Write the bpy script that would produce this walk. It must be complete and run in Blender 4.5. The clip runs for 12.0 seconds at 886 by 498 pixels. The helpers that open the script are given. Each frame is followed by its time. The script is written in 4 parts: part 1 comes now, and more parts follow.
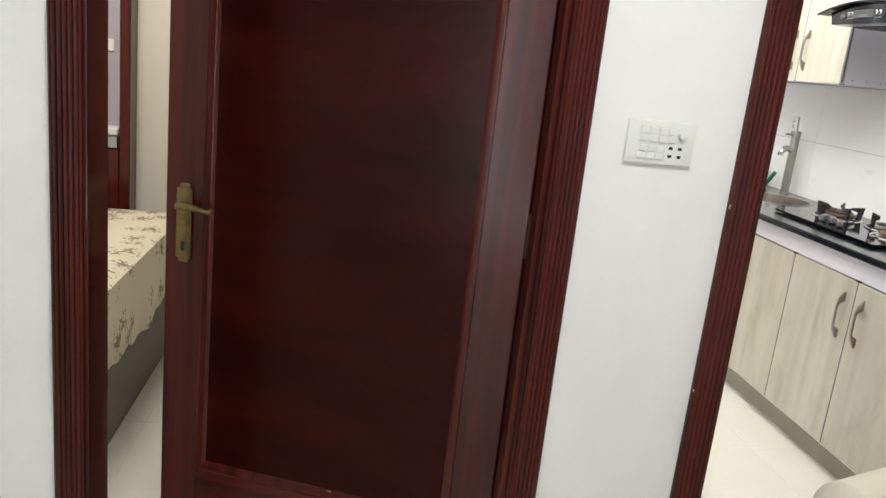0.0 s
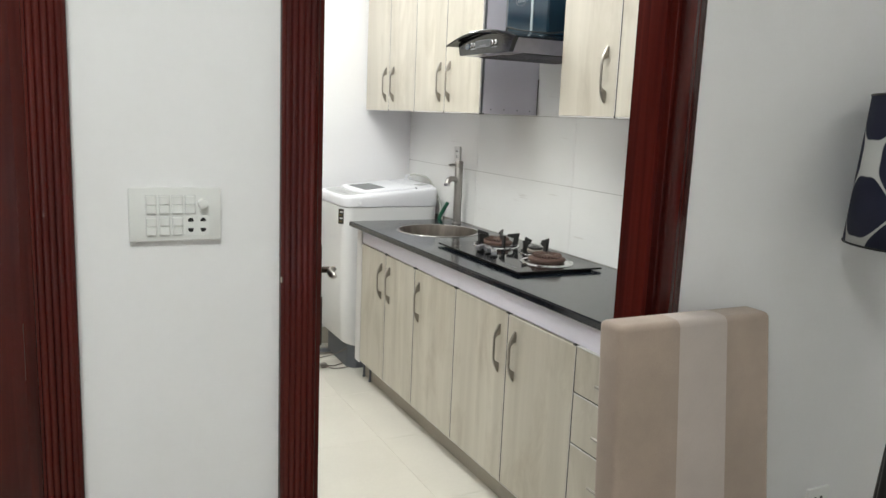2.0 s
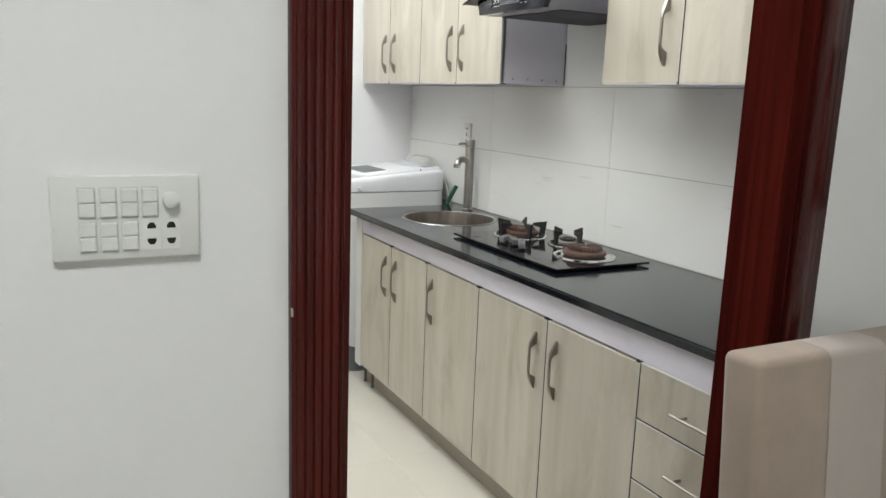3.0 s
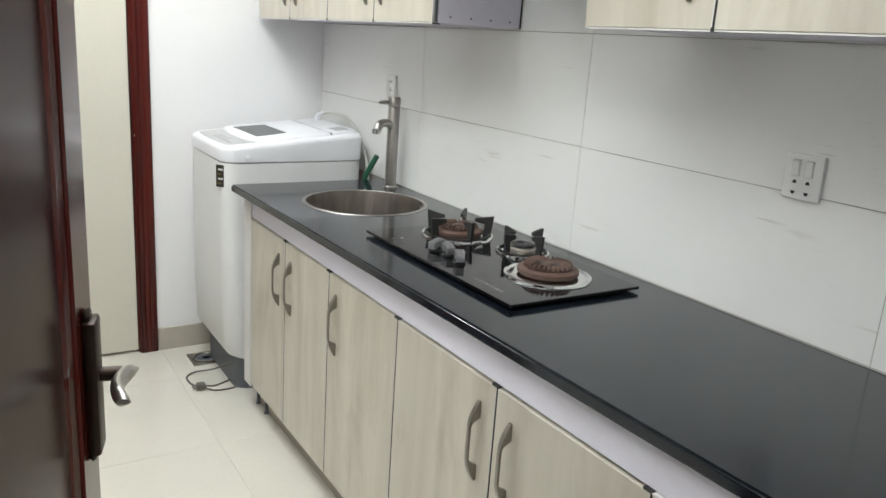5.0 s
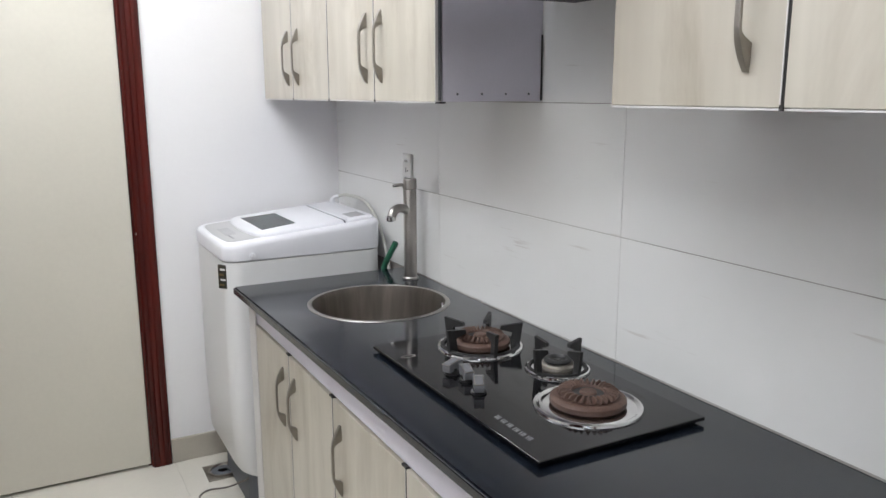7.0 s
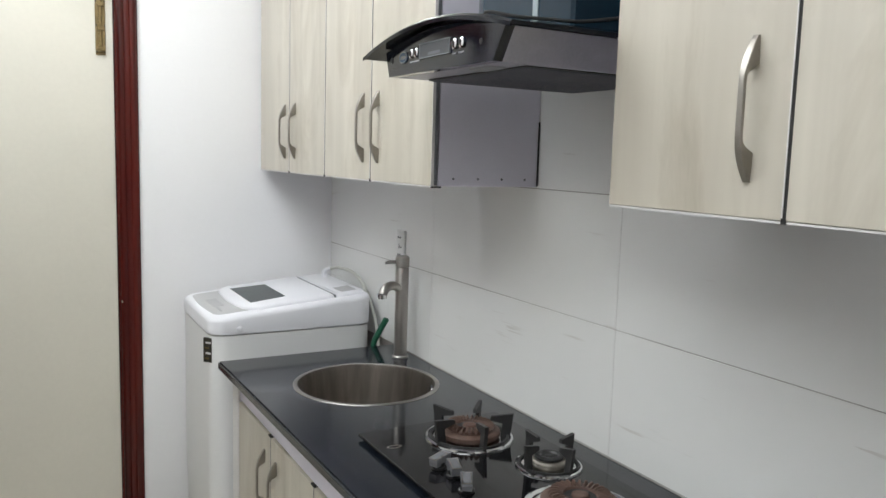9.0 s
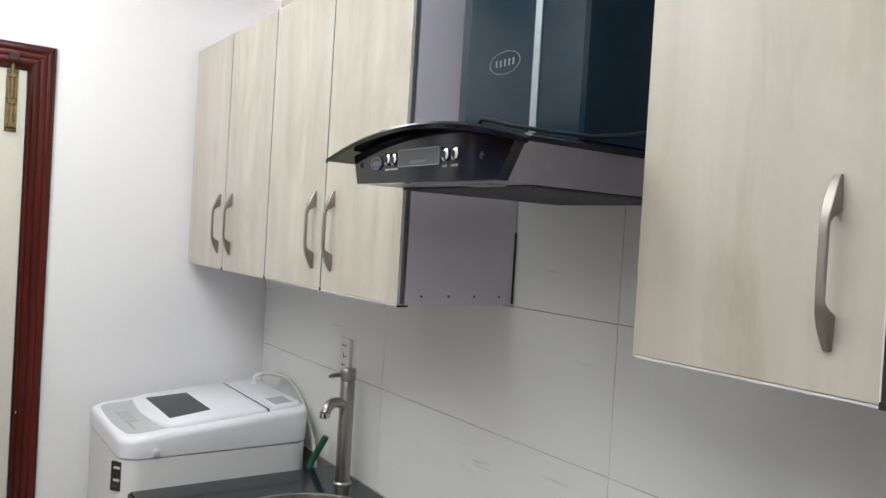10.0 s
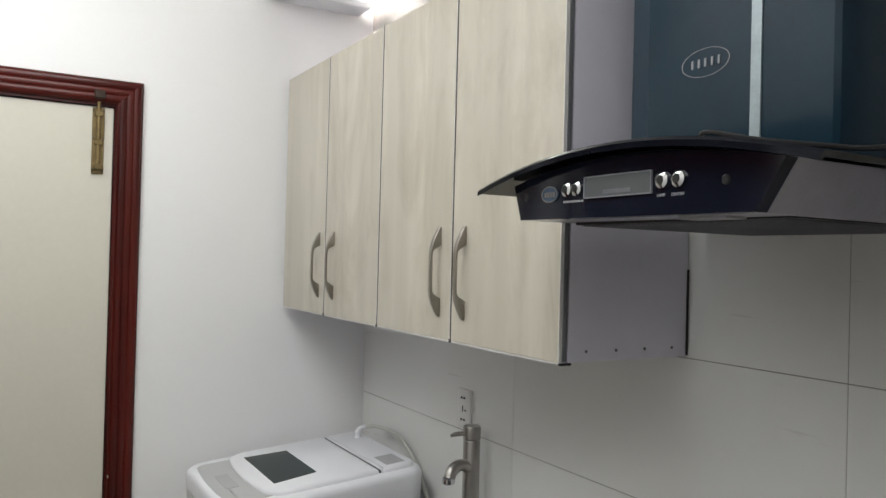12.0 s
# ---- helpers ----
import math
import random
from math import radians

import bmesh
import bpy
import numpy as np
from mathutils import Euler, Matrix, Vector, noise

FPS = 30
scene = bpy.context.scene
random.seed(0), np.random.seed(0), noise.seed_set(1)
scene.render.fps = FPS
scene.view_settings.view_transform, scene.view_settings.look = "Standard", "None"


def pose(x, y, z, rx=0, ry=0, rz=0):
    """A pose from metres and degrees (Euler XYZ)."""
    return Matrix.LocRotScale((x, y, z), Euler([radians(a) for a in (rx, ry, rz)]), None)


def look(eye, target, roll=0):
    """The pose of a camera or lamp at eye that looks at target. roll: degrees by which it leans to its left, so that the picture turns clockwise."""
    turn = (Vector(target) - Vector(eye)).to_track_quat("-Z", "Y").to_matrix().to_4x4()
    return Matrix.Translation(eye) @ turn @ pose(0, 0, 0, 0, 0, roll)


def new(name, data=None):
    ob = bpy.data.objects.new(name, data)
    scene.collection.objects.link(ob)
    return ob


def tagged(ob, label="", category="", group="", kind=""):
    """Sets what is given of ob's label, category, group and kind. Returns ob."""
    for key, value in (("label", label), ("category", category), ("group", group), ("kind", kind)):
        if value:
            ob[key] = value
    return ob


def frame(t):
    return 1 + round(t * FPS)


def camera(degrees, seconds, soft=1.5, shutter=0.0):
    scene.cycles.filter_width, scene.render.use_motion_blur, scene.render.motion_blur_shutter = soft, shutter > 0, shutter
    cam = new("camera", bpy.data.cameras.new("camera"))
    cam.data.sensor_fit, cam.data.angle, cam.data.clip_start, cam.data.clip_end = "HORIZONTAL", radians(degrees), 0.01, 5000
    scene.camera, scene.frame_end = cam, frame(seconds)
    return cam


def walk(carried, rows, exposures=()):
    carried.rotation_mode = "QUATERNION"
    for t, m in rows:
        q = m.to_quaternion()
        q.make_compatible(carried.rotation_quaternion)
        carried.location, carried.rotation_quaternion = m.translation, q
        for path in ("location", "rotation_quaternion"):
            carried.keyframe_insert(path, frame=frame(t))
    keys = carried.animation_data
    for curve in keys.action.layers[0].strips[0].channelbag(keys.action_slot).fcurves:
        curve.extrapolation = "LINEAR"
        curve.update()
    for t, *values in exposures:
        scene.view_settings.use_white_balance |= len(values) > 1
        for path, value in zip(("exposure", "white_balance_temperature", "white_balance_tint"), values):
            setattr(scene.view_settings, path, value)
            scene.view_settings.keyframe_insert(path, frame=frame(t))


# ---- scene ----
cam = camera(59.6, 12.0)
PATH = [
    (0, (0.255, 0.407, 1.415), (0.525, 2.33, 0.938), 6.2),
    (0.5, (0.471, 0.467, 1.44), (0.978, 2.358, 1.032), 4.3),
    (1, (0.691, 0.435, 1.45), (1.411, 2.271, 1.118), 4.4),
    (1.5, (0.741, 0.514, 1.464), (1.583, 2.305, 1.171), 3.7),
    (2, (0.741, 0.617, 1.472), (1.613, 2.384, 1.133), 2.4),
    (2.5, (0.796, 0.831, 1.44), (1.609, 2.621, 1.072), 2.0),
    (3, (0.829, 1.089, 1.429), (1.736, 2.829, 1.044), 2.1),
    (3.2, (0.825, 1.197, 1.424), (1.815, 2.888, 1.023), 2.0),
    (4.8, (1.243, 1.746, 1.425), (2.266, 3.394, 0.935), 2.6),
    (5, (1.29, 1.818, 1.438), (2.332, 3.446, 0.924), 3.9),
    (5.5, (1.4, 1.934, 1.461), (2.394, 3.584, 0.921), 1.4),
    (6, (1.522, 2.035, 1.473), (2.48, 3.734, 1.031), 2.5),
    (6.5, (1.564, 2.077, 1.5), (2.507, 3.794, 1.101), 0.2),
    (6.7, (1.554, 2.085, 1.51), (2.491, 3.806, 1.112), -0.2),
    (8.3, (1.599, 2.09, 1.516), (2.501, 3.841, 1.172), 0.7),
    (8.5, (1.599, 2.096, 1.534), (2.494, 3.855, 1.208), -0.1),
    (9, (1.579, 2.125, 1.562), (2.54, 3.863, 1.326), 1.7),
    (9.5, (1.547, 2.213, 1.609), (2.664, 3.865, 1.458), 2.8),
    (10, (1.611, 2.393, 1.642), (2.746, 4.04, 1.607), 3.4),
    (10.5, (1.686, 2.554, 1.637), (2.755, 4.243, 1.553), 4.0),
    (11, (1.66, 2.65, 1.601), (2.589, 4.409, 1.395), 3.7),
    (11.5, (1.612, 2.712, 1.643), (2.638, 4.426, 1.55), 2.1),
    (12, (1.606, 2.714, 1.668), (2.606, 4.446, 1.691), 1.5),
]
EXPOSURES = [(0.0, 0.82, 6800, 8), (0.5, 0.50, 6700, 7), (1.0, 0.50, 6650, 7), (1.5, 0.42, 6600, 6), (2.5, 0.38, 6700, 9), (3.0, 0.29, 6600, 7), (5.0, 0.45, 6480, 7), (5.5, 0.48, 6430, 7), (6.0, 0.37, 6400, 10), (6.5, 0.28, 6330, 13),
             (8.5, 0.10, 6350, 10), (9.0, 0.04, 6400, 9), (9.5, -0.10, 6450, 10), (10.0, -0.10, 6470, 11), (10.5, -0.20, 6550, 11), (11.0, -0.20, 6650, 10), (11.5, -0.25, 6620, 10), (12.0, -0.47, 6620, 9)]
walk(cam, [(t, look(eye, target, roll)) for t, eye, target, roll in PATH], EXPOSURES)

# ---- light ----
world = bpy.data.worlds.new("world")
world.use_nodes = True
world.node_tree.nodes["Background"].inputs[0].default_value = (0.60, 0.68, 0.80, 1)
world.node_tree.nodes["Background"].inputs[1].default_value = 0.6
scene.world = world


def area_lamp(name, m, sx, sy, watts, colour):
    data = bpy.data.lights.new(name, "AREA")
    data.shape, data.size, data.size_y, data.energy, data.color = "RECTANGLE", sx, sy, watts, colour
    ob = new(name, data)
    ob.matrix_world = m
    return ob


# Every ceiling lamp is added out of view; the wide kitchen pair fills shade.
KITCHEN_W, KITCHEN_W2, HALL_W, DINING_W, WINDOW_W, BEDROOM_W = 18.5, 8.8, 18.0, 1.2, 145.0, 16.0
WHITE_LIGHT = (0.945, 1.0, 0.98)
area_lamp("kitchen_fill_light", pose(1.48, 4.30, 2.745), 0.90, 1.16, KITCHEN_W, (0.93, 0.985, 1.005))
area_lamp("kitchen_fill_light", pose(1.48, 2.85, 2.745), 0.90, 1.16, KITCHEN_W2, (0.93, 0.985, 1.005))
area_lamp("hall_light", pose(0.55, 0.70, 2.70), 0.5, 0.5, HALL_W, WHITE_LIGHT)
area_lamp("dining_light", pose(2.95, 0.70, 2.70), 0.25, 0.25, DINING_W, WHITE_LIGHT)
area_lamp("window_light", pose(-1.62, -2.19, 1.15, -90, 0, 0), 0.66, 2.0, WINDOW_W, (0.90, 0.95, 1.05))
area_lamp("bedroom_light", pose(-0.8, 3.4, 2.70), 0.5, 0.5, BEDROOM_W, (1.0, 0.98, 0.95))

# ---- materials ----


def shader(name):
    m = bpy.data.materials.new(name)
    m.use_nodes = True
    return m, m.node_tree.nodes, m.node_tree.links, m.node_tree.nodes["Principled BSDF"]


def mix_colour(nodes, links, fac, a, b, kind="MIX"):
    n = nodes.new("ShaderNodeMix")
    n.data_type, n.blend_type = "RGBA", kind
    if isinstance(fac, (int, float)):
        n.inputs[0].default_value = fac
    else:
        links.new(fac, n.inputs[0])
    for value, socket in ((a, n.inputs[6]), (b, n.inputs[7])):
        if isinstance(value, tuple):
            socket.default_value = (*value[:3], 1)
        else:
            links.new(value, socket)
    return n.outputs[2]


def ramp(nodes, links, source, lo, hi):
    n = nodes.new("ShaderNodeMapRange")
    n.inputs["From Min"].default_value, n.inputs["From Max"].default_value = lo, hi
    links.new(source, n.inputs["Value"])
    return n.outputs["Result"]


def coords(nodes, links, scale=(1, 1, 1), shuffle=False):
    tc = nodes.new("ShaderNodeTexCoord")
    mp = nodes.new("ShaderNodeMapping")
    mp.inputs["Scale"].default_value = scale
    if shuffle:
        info, mul, add = nodes.new("ShaderNodeObjectInfo"), nodes.new("ShaderNodeMath"), nodes.new("ShaderNodeVectorMath")
        mul.operation, mul.inputs[1].default_value, add.operation = "MULTIPLY", 37.0, "ADD"
        links.new(info.outputs["Random"], mul.inputs[0])
        links.new(tc.outputs["Object"], add.inputs[0])
        links.new(mul.outputs[0], add.inputs[1])
        links.new(add.outputs[0], mp.inputs["Vector"])
    else:
        links.new(tc.outputs["Object"], mp.inputs["Vector"])
    return mp.outputs["Vector"]


def noise_tex(nodes, links, vector, scale, detail=4.0, rough=0.55, distort=0.0):
    n = nodes.new("ShaderNodeTexNoise")
    n.inputs["Scale"].default_value, n.inputs["Detail"].default_value = scale, detail
    n.inputs["Roughness"].default_value, n.inputs["Distortion"].default_value = rough, distort
    links.new(vector, n.inputs["Vector"])
    return n.outputs["Fac"]


def bump(nodes, links, bsdf, height, strength, distance=0.002):
    n = nodes.new("ShaderNodeBump")
    n.inputs["Strength"].default_value, n.inputs["Distance"].default_value = strength, distance
    links.new(height, n.inputs["Height"])
    links.new(n.outputs["Normal"], bsdf.inputs["Normal"])


def surface(name, colour, rough=0.5, metal=0.0, vary=0.08, scale=6.0, relief=0.0, fine=180.0, coat=0.0, tint=None):
    """A surface with broad stains and fine grain, both in its colour, gloss and relief."""
    m, nodes, links, bsdf = shader(name)
    v = coords(nodes, links)
    broad, grain = noise_tex(nodes, links, v, scale), noise_tex(nodes, links, v, fine, 2.0)
    dark = tint or tuple(c * (1 - 2 * vary) for c in colour)
    c1 = mix_colour(nodes, links, ramp(nodes, links, broad, 0.3, 0.7), dark, colour)
    c2 = mix_colour(nodes, links, ramp(nodes, links, grain, 0.25, 0.75), tuple(1 - vary for _ in range(3)), (1.0, 1.0, 1.0))
    links.new(mix_colour(nodes, links, 1.0, c1, c2, "MULTIPLY"), bsdf.inputs["Base Color"])
    r = nodes.new("ShaderNodeMapRange")
    r.inputs["To Min"].default_value, r.inputs["To Max"].default_value = max(rough - 0.06, 0.02), min(rough + 0.08, 1)
    links.new(broad, r.inputs["Value"])
    links.new(r.outputs["Result"], bsdf.inputs["Roughness"])
    bsdf.inputs["Metallic"].default_value = metal
    bsdf.inputs["Coat Weight"].default_value, bsdf.inputs["Coat Roughness"].default_value = coat, 0.08
    if relief:
        bump(nodes, links, bsdf, grain, relief)
    return m


def grained(name, light, dark, across, along, axis, rough, coat=0.0, shuffle=True, lo=0.35, hi=0.65, relief=0.0):
    """Streaks that run along one axis: wood, laminate, brushed steel."""
    m, nodes, links, bsdf = shader(name)
    scale = [across] * 3
    scale[axis] = along
    v = coords(nodes, links, tuple(scale), shuffle)
    broad, thin = noise_tex(nodes, links, v, 1.0, 3.0, 0.5, 0.3), noise_tex(nodes, links, v, 6.0, 4.0, 0.6, 0.4)
    base = mix_colour(nodes, links, ramp(nodes, links, broad, lo, hi), dark, light)
    col = mix_colour(nodes, links, ramp(nodes, links, thin, 0.3, 0.75), tuple((a + 2 * b) / 3 for a, b in zip(light, dark)), base)
    links.new(mix_colour(nodes, links, 0.65, col, base), bsdf.inputs["Base Color"])
    bsdf.inputs["Roughness"].default_value = rough
    bsdf.inputs["Coat Weight"].default_value, bsdf.inputs["Coat Roughness"].default_value = coat, 0.12
    if relief:
        bump(nodes, links, bsdf, thin, relief)
    return m


PAINT = surface("white_wall_paint", (0.878, 0.87, 0.873), 0.55, vary=0.012, scale=1.6, relief=0.10, fine=90)
CREAM_PAINT = surface("cream_wall_paint", (0.74, 0.70, 0.60), 0.6, vary=0.02, scale=2.0, relief=0.1, fine=90)
CEILING = surface("ceiling_paint", (0.88, 0.88, 0.86), 0.7, vary=0.012, relief=0.08)
FLOOR_TILE = surface("cream_floor_tile", (0.69, 0.66, 0.585), 0.20, vary=0.03, scale=2.5, fine=60, coat=0.3)
GROUT = surface("pale_grout", (0.66, 0.63, 0.56), 0.8, vary=0.08)
DIRTY_GROUT = surface("grey_grout", (0.66, 0.64, 0.61), 0.85, vary=0.20, scale=2.6, tint=(0.24, 0.205, 0.185))
SKIRT = surface("beige_skirting_tile", (0.50, 0.46, 0.39), 0.3, vary=0.06, scale=5)
MAHOGANY = grained("mahogany_stain", (0.100, 0.0125, 0.0088), (0.034, 0.0044, 0.0036), 26, 1.1, 2, 0.17, 0.0)
MAHOGANY_ACROSS = grained("mahogany_stain_across", (0.100, 0.0125, 0.0088), (0.034, 0.0044, 0.0036), 26, 1.1, 0, 0.24, 0.0)
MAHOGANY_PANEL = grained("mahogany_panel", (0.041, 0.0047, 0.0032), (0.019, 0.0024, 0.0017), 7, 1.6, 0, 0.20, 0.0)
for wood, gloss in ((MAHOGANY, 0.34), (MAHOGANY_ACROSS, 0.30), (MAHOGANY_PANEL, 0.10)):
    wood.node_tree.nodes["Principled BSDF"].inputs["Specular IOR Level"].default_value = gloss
LAMINATE = grained("pale_wood_laminate", (0.61, 0.570, 0.485), (0.46, 0.422, 0.350), 11, 0.5, 2, 0.30, 0.1, lo=0.3, hi=0.7)


def smoky(m, tint, lo, hi):
    """Soft uneven patches over a material's colour, longer than they are wide."""
    nodes, links = m.node_tree.nodes, m.node_tree.links
    bsdf = nodes["Principled BSDF"]
    patch = noise_tex(nodes, links, coords(nodes, links, (5.0, 7.0, 2.2), True), 1.0, 5.0, 0.65, 0.6)
    source = bsdf.inputs["Base Color"].links[0].from_socket
    shaded = mix_colour(nodes, links, 1.0, source, tint, "MULTIPLY")
    links.new(mix_colour(nodes, links, ramp(nodes, links, patch, lo, hi), source, shaded), bsdf.inputs["Base Color"])


smoky(LAMINATE, (0.80, 0.775, 0.74), 0.48, 0.70)
CARCASS = surface("lilac_white_board", (0.785, 0.758, 0.840), 0.45, vary=0.03, scale=4)
EDGE = surface("white_edge_strip", (0.74, 0.72, 0.70), 0.4, vary=0.04)
# Near-black stand-in for the shade of open gaps; also colours small tabs.
DARK_GAP = surface("dark_gap_fill", (0.03, 0.028, 0.026), 0.8, vary=0.1)
PLINTH = surface("beige_plinth", (0.42, 0.38, 0.31), 0.45, vary=0.08, scale=7)
GRANITE = surface("black_granite", (0.011, 0.015, 0.023), 0.13, vary=0.3, scale=30, fine=420, coat=0.2)
GLASS_BLACK = surface("black_hob_glass", (0.006, 0.006, 0.007), 0.045, vary=0.05, scale=20)
for glossy in (GRANITE, GLASS_BLACK):
    glossy.node_tree.nodes["Principled BSDF"].inputs["Specular IOR Level"].default_value = 0.37
GRANITE.node_tree.nodes["Principled BSDF"].inputs["Specular IOR Level"].default_value = 0.42
STEEL = grained("brushed_steel", (0.56, 0.55, 0.53), (0.40, 0.39, 0.37), 40, 3, 2, 0.28)
SATIN = surface("satin_nickel", (0.36, 0.335, 0.30), 0.36, 1.0, vary=0.06, scale=30)
LEVER_STEEL = surface("bright_lever_steel", (0.62, 0.60, 0.57), 0.30, 1.0, vary=0.08, scale=40)
CHROME = surface("chrome", (0.70, 0.70, 0.70), 0.10, 1.0, vary=0.04, scale=40)
FAUCET_STEEL = surface("dull_faucet_steel", (0.42, 0.40, 0.375), 0.33, 1.0, vary=0.06, scale=14)
BOWL = grained("sink_steel", (0.30, 0.27, 0.235), (0.19, 0.165, 0.145), 30, 2, 2, 0.44)
for steel in (STEEL, BOWL):
    steel.node_tree.nodes["Principled BSDF"].inputs["Metallic"].default_value = 1.0
IRON = surface("cast_iron", (0.025, 0.024, 0.024), 0.5, vary=0.2, relief=0.3, fine=250)
RUSTY = surface("rusted_burner", (0.118, 0.068, 0.050), 0.55, vary=0.20, scale=45, relief=0.35, fine=300, tint=(0.074, 0.037, 0.026))
APPLIANCE = surface("white_appliance_plastic", (0.79, 0.79, 0.82), 0.28, vary=0.015, scale=3)
APPLIANCE_BODY = surface("white_appliance_steel", (0.79, 0.79, 0.78), 0.35, vary=0.02, scale=3)
PANEL_GREY = surface("pale_grey_panel", (0.47, 0.47, 0.47), 0.35, vary=0.04)
APPLIANCE_GREY = surface("grey_plastic", (0.42, 0.42, 0.43), 0.4, vary=0.05)
BASE_GREY = surface("dark_grey_plastic", (0.13, 0.14, 0.16), 0.5, vary=0.08)
LID_GLASS = surface("tinted_lid_glass", (0.010, 0.034, 0.036), 0.05, vary=0.3, scale=12)
LID_GLASS.node_tree.nodes["Principled BSDF"].inputs["Specular IOR Level"].default_value = 0.13
BLACK_STICKER = surface("black_sticker", (0.05, 0.045, 0.03), 0.5, vary=0.2, scale=90)
SWITCH = surface("white_switch_plastic", (0.82, 0.82, 0.80), 0.3, vary=0.015)
BLACK = surface("black_plastic", (0.012, 0.012, 0.012), 0.4, vary=0.1)
HOOD_BLACK = surface("hood_black_enamel", (0.008, 0.011, 0.021), 0.085, vary=0.1, scale=12)
SMOKED_GLASS = surface("smoked_canopy_glass", (0.006, 0.007, 0.011), 0.07, vary=0.05, scale=20)
SMOKED_GLASS.node_tree.nodes["Principled BSDF"].inputs["Specular IOR Level"].default_value = 0.15
HOOD_STEEL = surface("hood_dark_steel", (0.009, 0.028, 0.045), 0.11, vary=0.10, scale=9)
HOOD_STEEL.node_tree.nodes["Principled BSDF"].inputs["Specular IOR Level"].default_value = 0.22
HOOD_SIDE = surface("hood_side_steel", (0.50, 0.49, 0.55), 0.36, 0.5, vary=0.08, scale=12)
FILTER = surface("hood_filter_mesh", (0.26, 0.26, 0.29), 0.4, 0.7, vary=0.2)
PALE_STRIP = surface("hood_pale_strip", (0.34, 0.40, 0.42), 0.4, 0.3, vary=0.12, scale=25)
CREAM_DOOR = surface("cream_door_paint", (0.695, 0.662, 0.570), 0.42, vary=0.03, scale=1.5, relief=0.06, fine=60)
BRASS = surface("aged_brass", (0.34, 0.25, 0.12), 0.36, 0.9, vary=0.2, scale=30)
BRONZE = surface("dark_bronze", (0.07, 0.05, 0.04), 0.36, 0.8, vary=0.2, scale=30)
VELVET = surface("beige_velvet", (0.47, 0.367, 0.300), 0.85, vary=0.10, scale=6, relief=0.25, fine=420)
VELVET_PALE = surface("pale_velvet", (0.565, 0.487, 0.445), 0.85, vary=0.07, scale=6, relief=0.25, fine=420)
for cloth in (VELVET, VELVET_PALE):
    cloth.node_tree.nodes["Principled BSDF"].inputs["Sheen Weight"].default_value = 0.25
CREAM_LEATHER = surface("cream_upholstery", (0.60, 0.54, 0.45), 0.6, vary=0.05, scale=5, relief=0.15, fine=300)
BED_BASE = surface("brown_bed_base", (0.115, 0.095, 0.08), 0.6, vary=0.1)
GREEN_PIPE = surface("green_plastic_pipe", (0.015, 0.11, 0.06), 0.35, vary=0.1)
WHITE_HOSE = surface("white_hose", (0.62, 0.62, 0.57), 0.4, vary=0.06)
GREY_CABLE = surface("grey_cable", (0.15, 0.13, 0.115), 0.5, vary=0.1)
DRAIN_STEEL = surface("worn_drain_steel", (0.33, 0.30, 0.26), 0.42, 0.8, vary=0.2, scale=30)
ROCKER_BED = surface("rocker_bed", (0.70, 0.70, 0.69), 0.5, vary=0.03)
KNOB_STEEL = surface("knob_steel", (0.33, 0.33, 0.35), 0.30, 0.6, vary=0.05)
PRINT_GREY = surface("print_grey", (0.27, 0.27, 0.28), 0.5, vary=0.05)
GRIP_FACE = surface("grip_face_grey", (0.15, 0.15, 0.16), 0.35, vary=0.05)
BADGE_BLUE = surface("badge_blue", (0.05, 0.09, 0.15), 0.35, vary=0.05)
BADGE_GREY = surface("badge_grey", (0.25, 0.26, 0.28), 0.45, vary=0.05)
DISPLAY = surface("display_window", (0.10, 0.105, 0.11), 0.6, vary=0.1)
LILAC_PANE = surface("lilac_panel", (0.46, 0.42, 0.48), 0.25, vary=0.05)


def tile_material():
    """White glazed wall tile with faint long smears."""
    m, nodes, links, bsdf = shader("white_wall_tile")
    v = coords(nodes, links)
    smear = noise_tex(nodes, links, coords(nodes, links, (1, 6.0, 110), True), 1.0, 3.0, 0.5)
    gate = noise_tex(nodes, links, coords(nodes, links, (1, 2.8, 13), True), 1.0, 2.0)
    broad = noise_tex(nodes, links, v, 2.2)
    mul = nodes.new("ShaderNodeMath")
    mul.operation = "MULTIPLY"
    links.new(ramp(nodes, links, smear, 0.60, 0.66), mul.inputs[0])
    links.new(ramp(nodes, links, gate, 0.60, 0.72), mul.inputs[1])
    base = mix_colour(nodes, links, ramp(nodes, links, broad, 0.3, 0.7), (0.815, 0.815, 0.795), (0.85, 0.85, 0.83))
    links.new(mix_colour(nodes, links, mul.outputs[0], base, (0.67, 0.645, 0.61)), bsdf.inputs["Base Color"])
    bsdf.inputs["Roughness"].default_value = 0.16
    bsdf.inputs["Coat Weight"].default_value = 0.15
    bump(nodes, links, bsdf, broad, 0.05, 0.01)
    return m


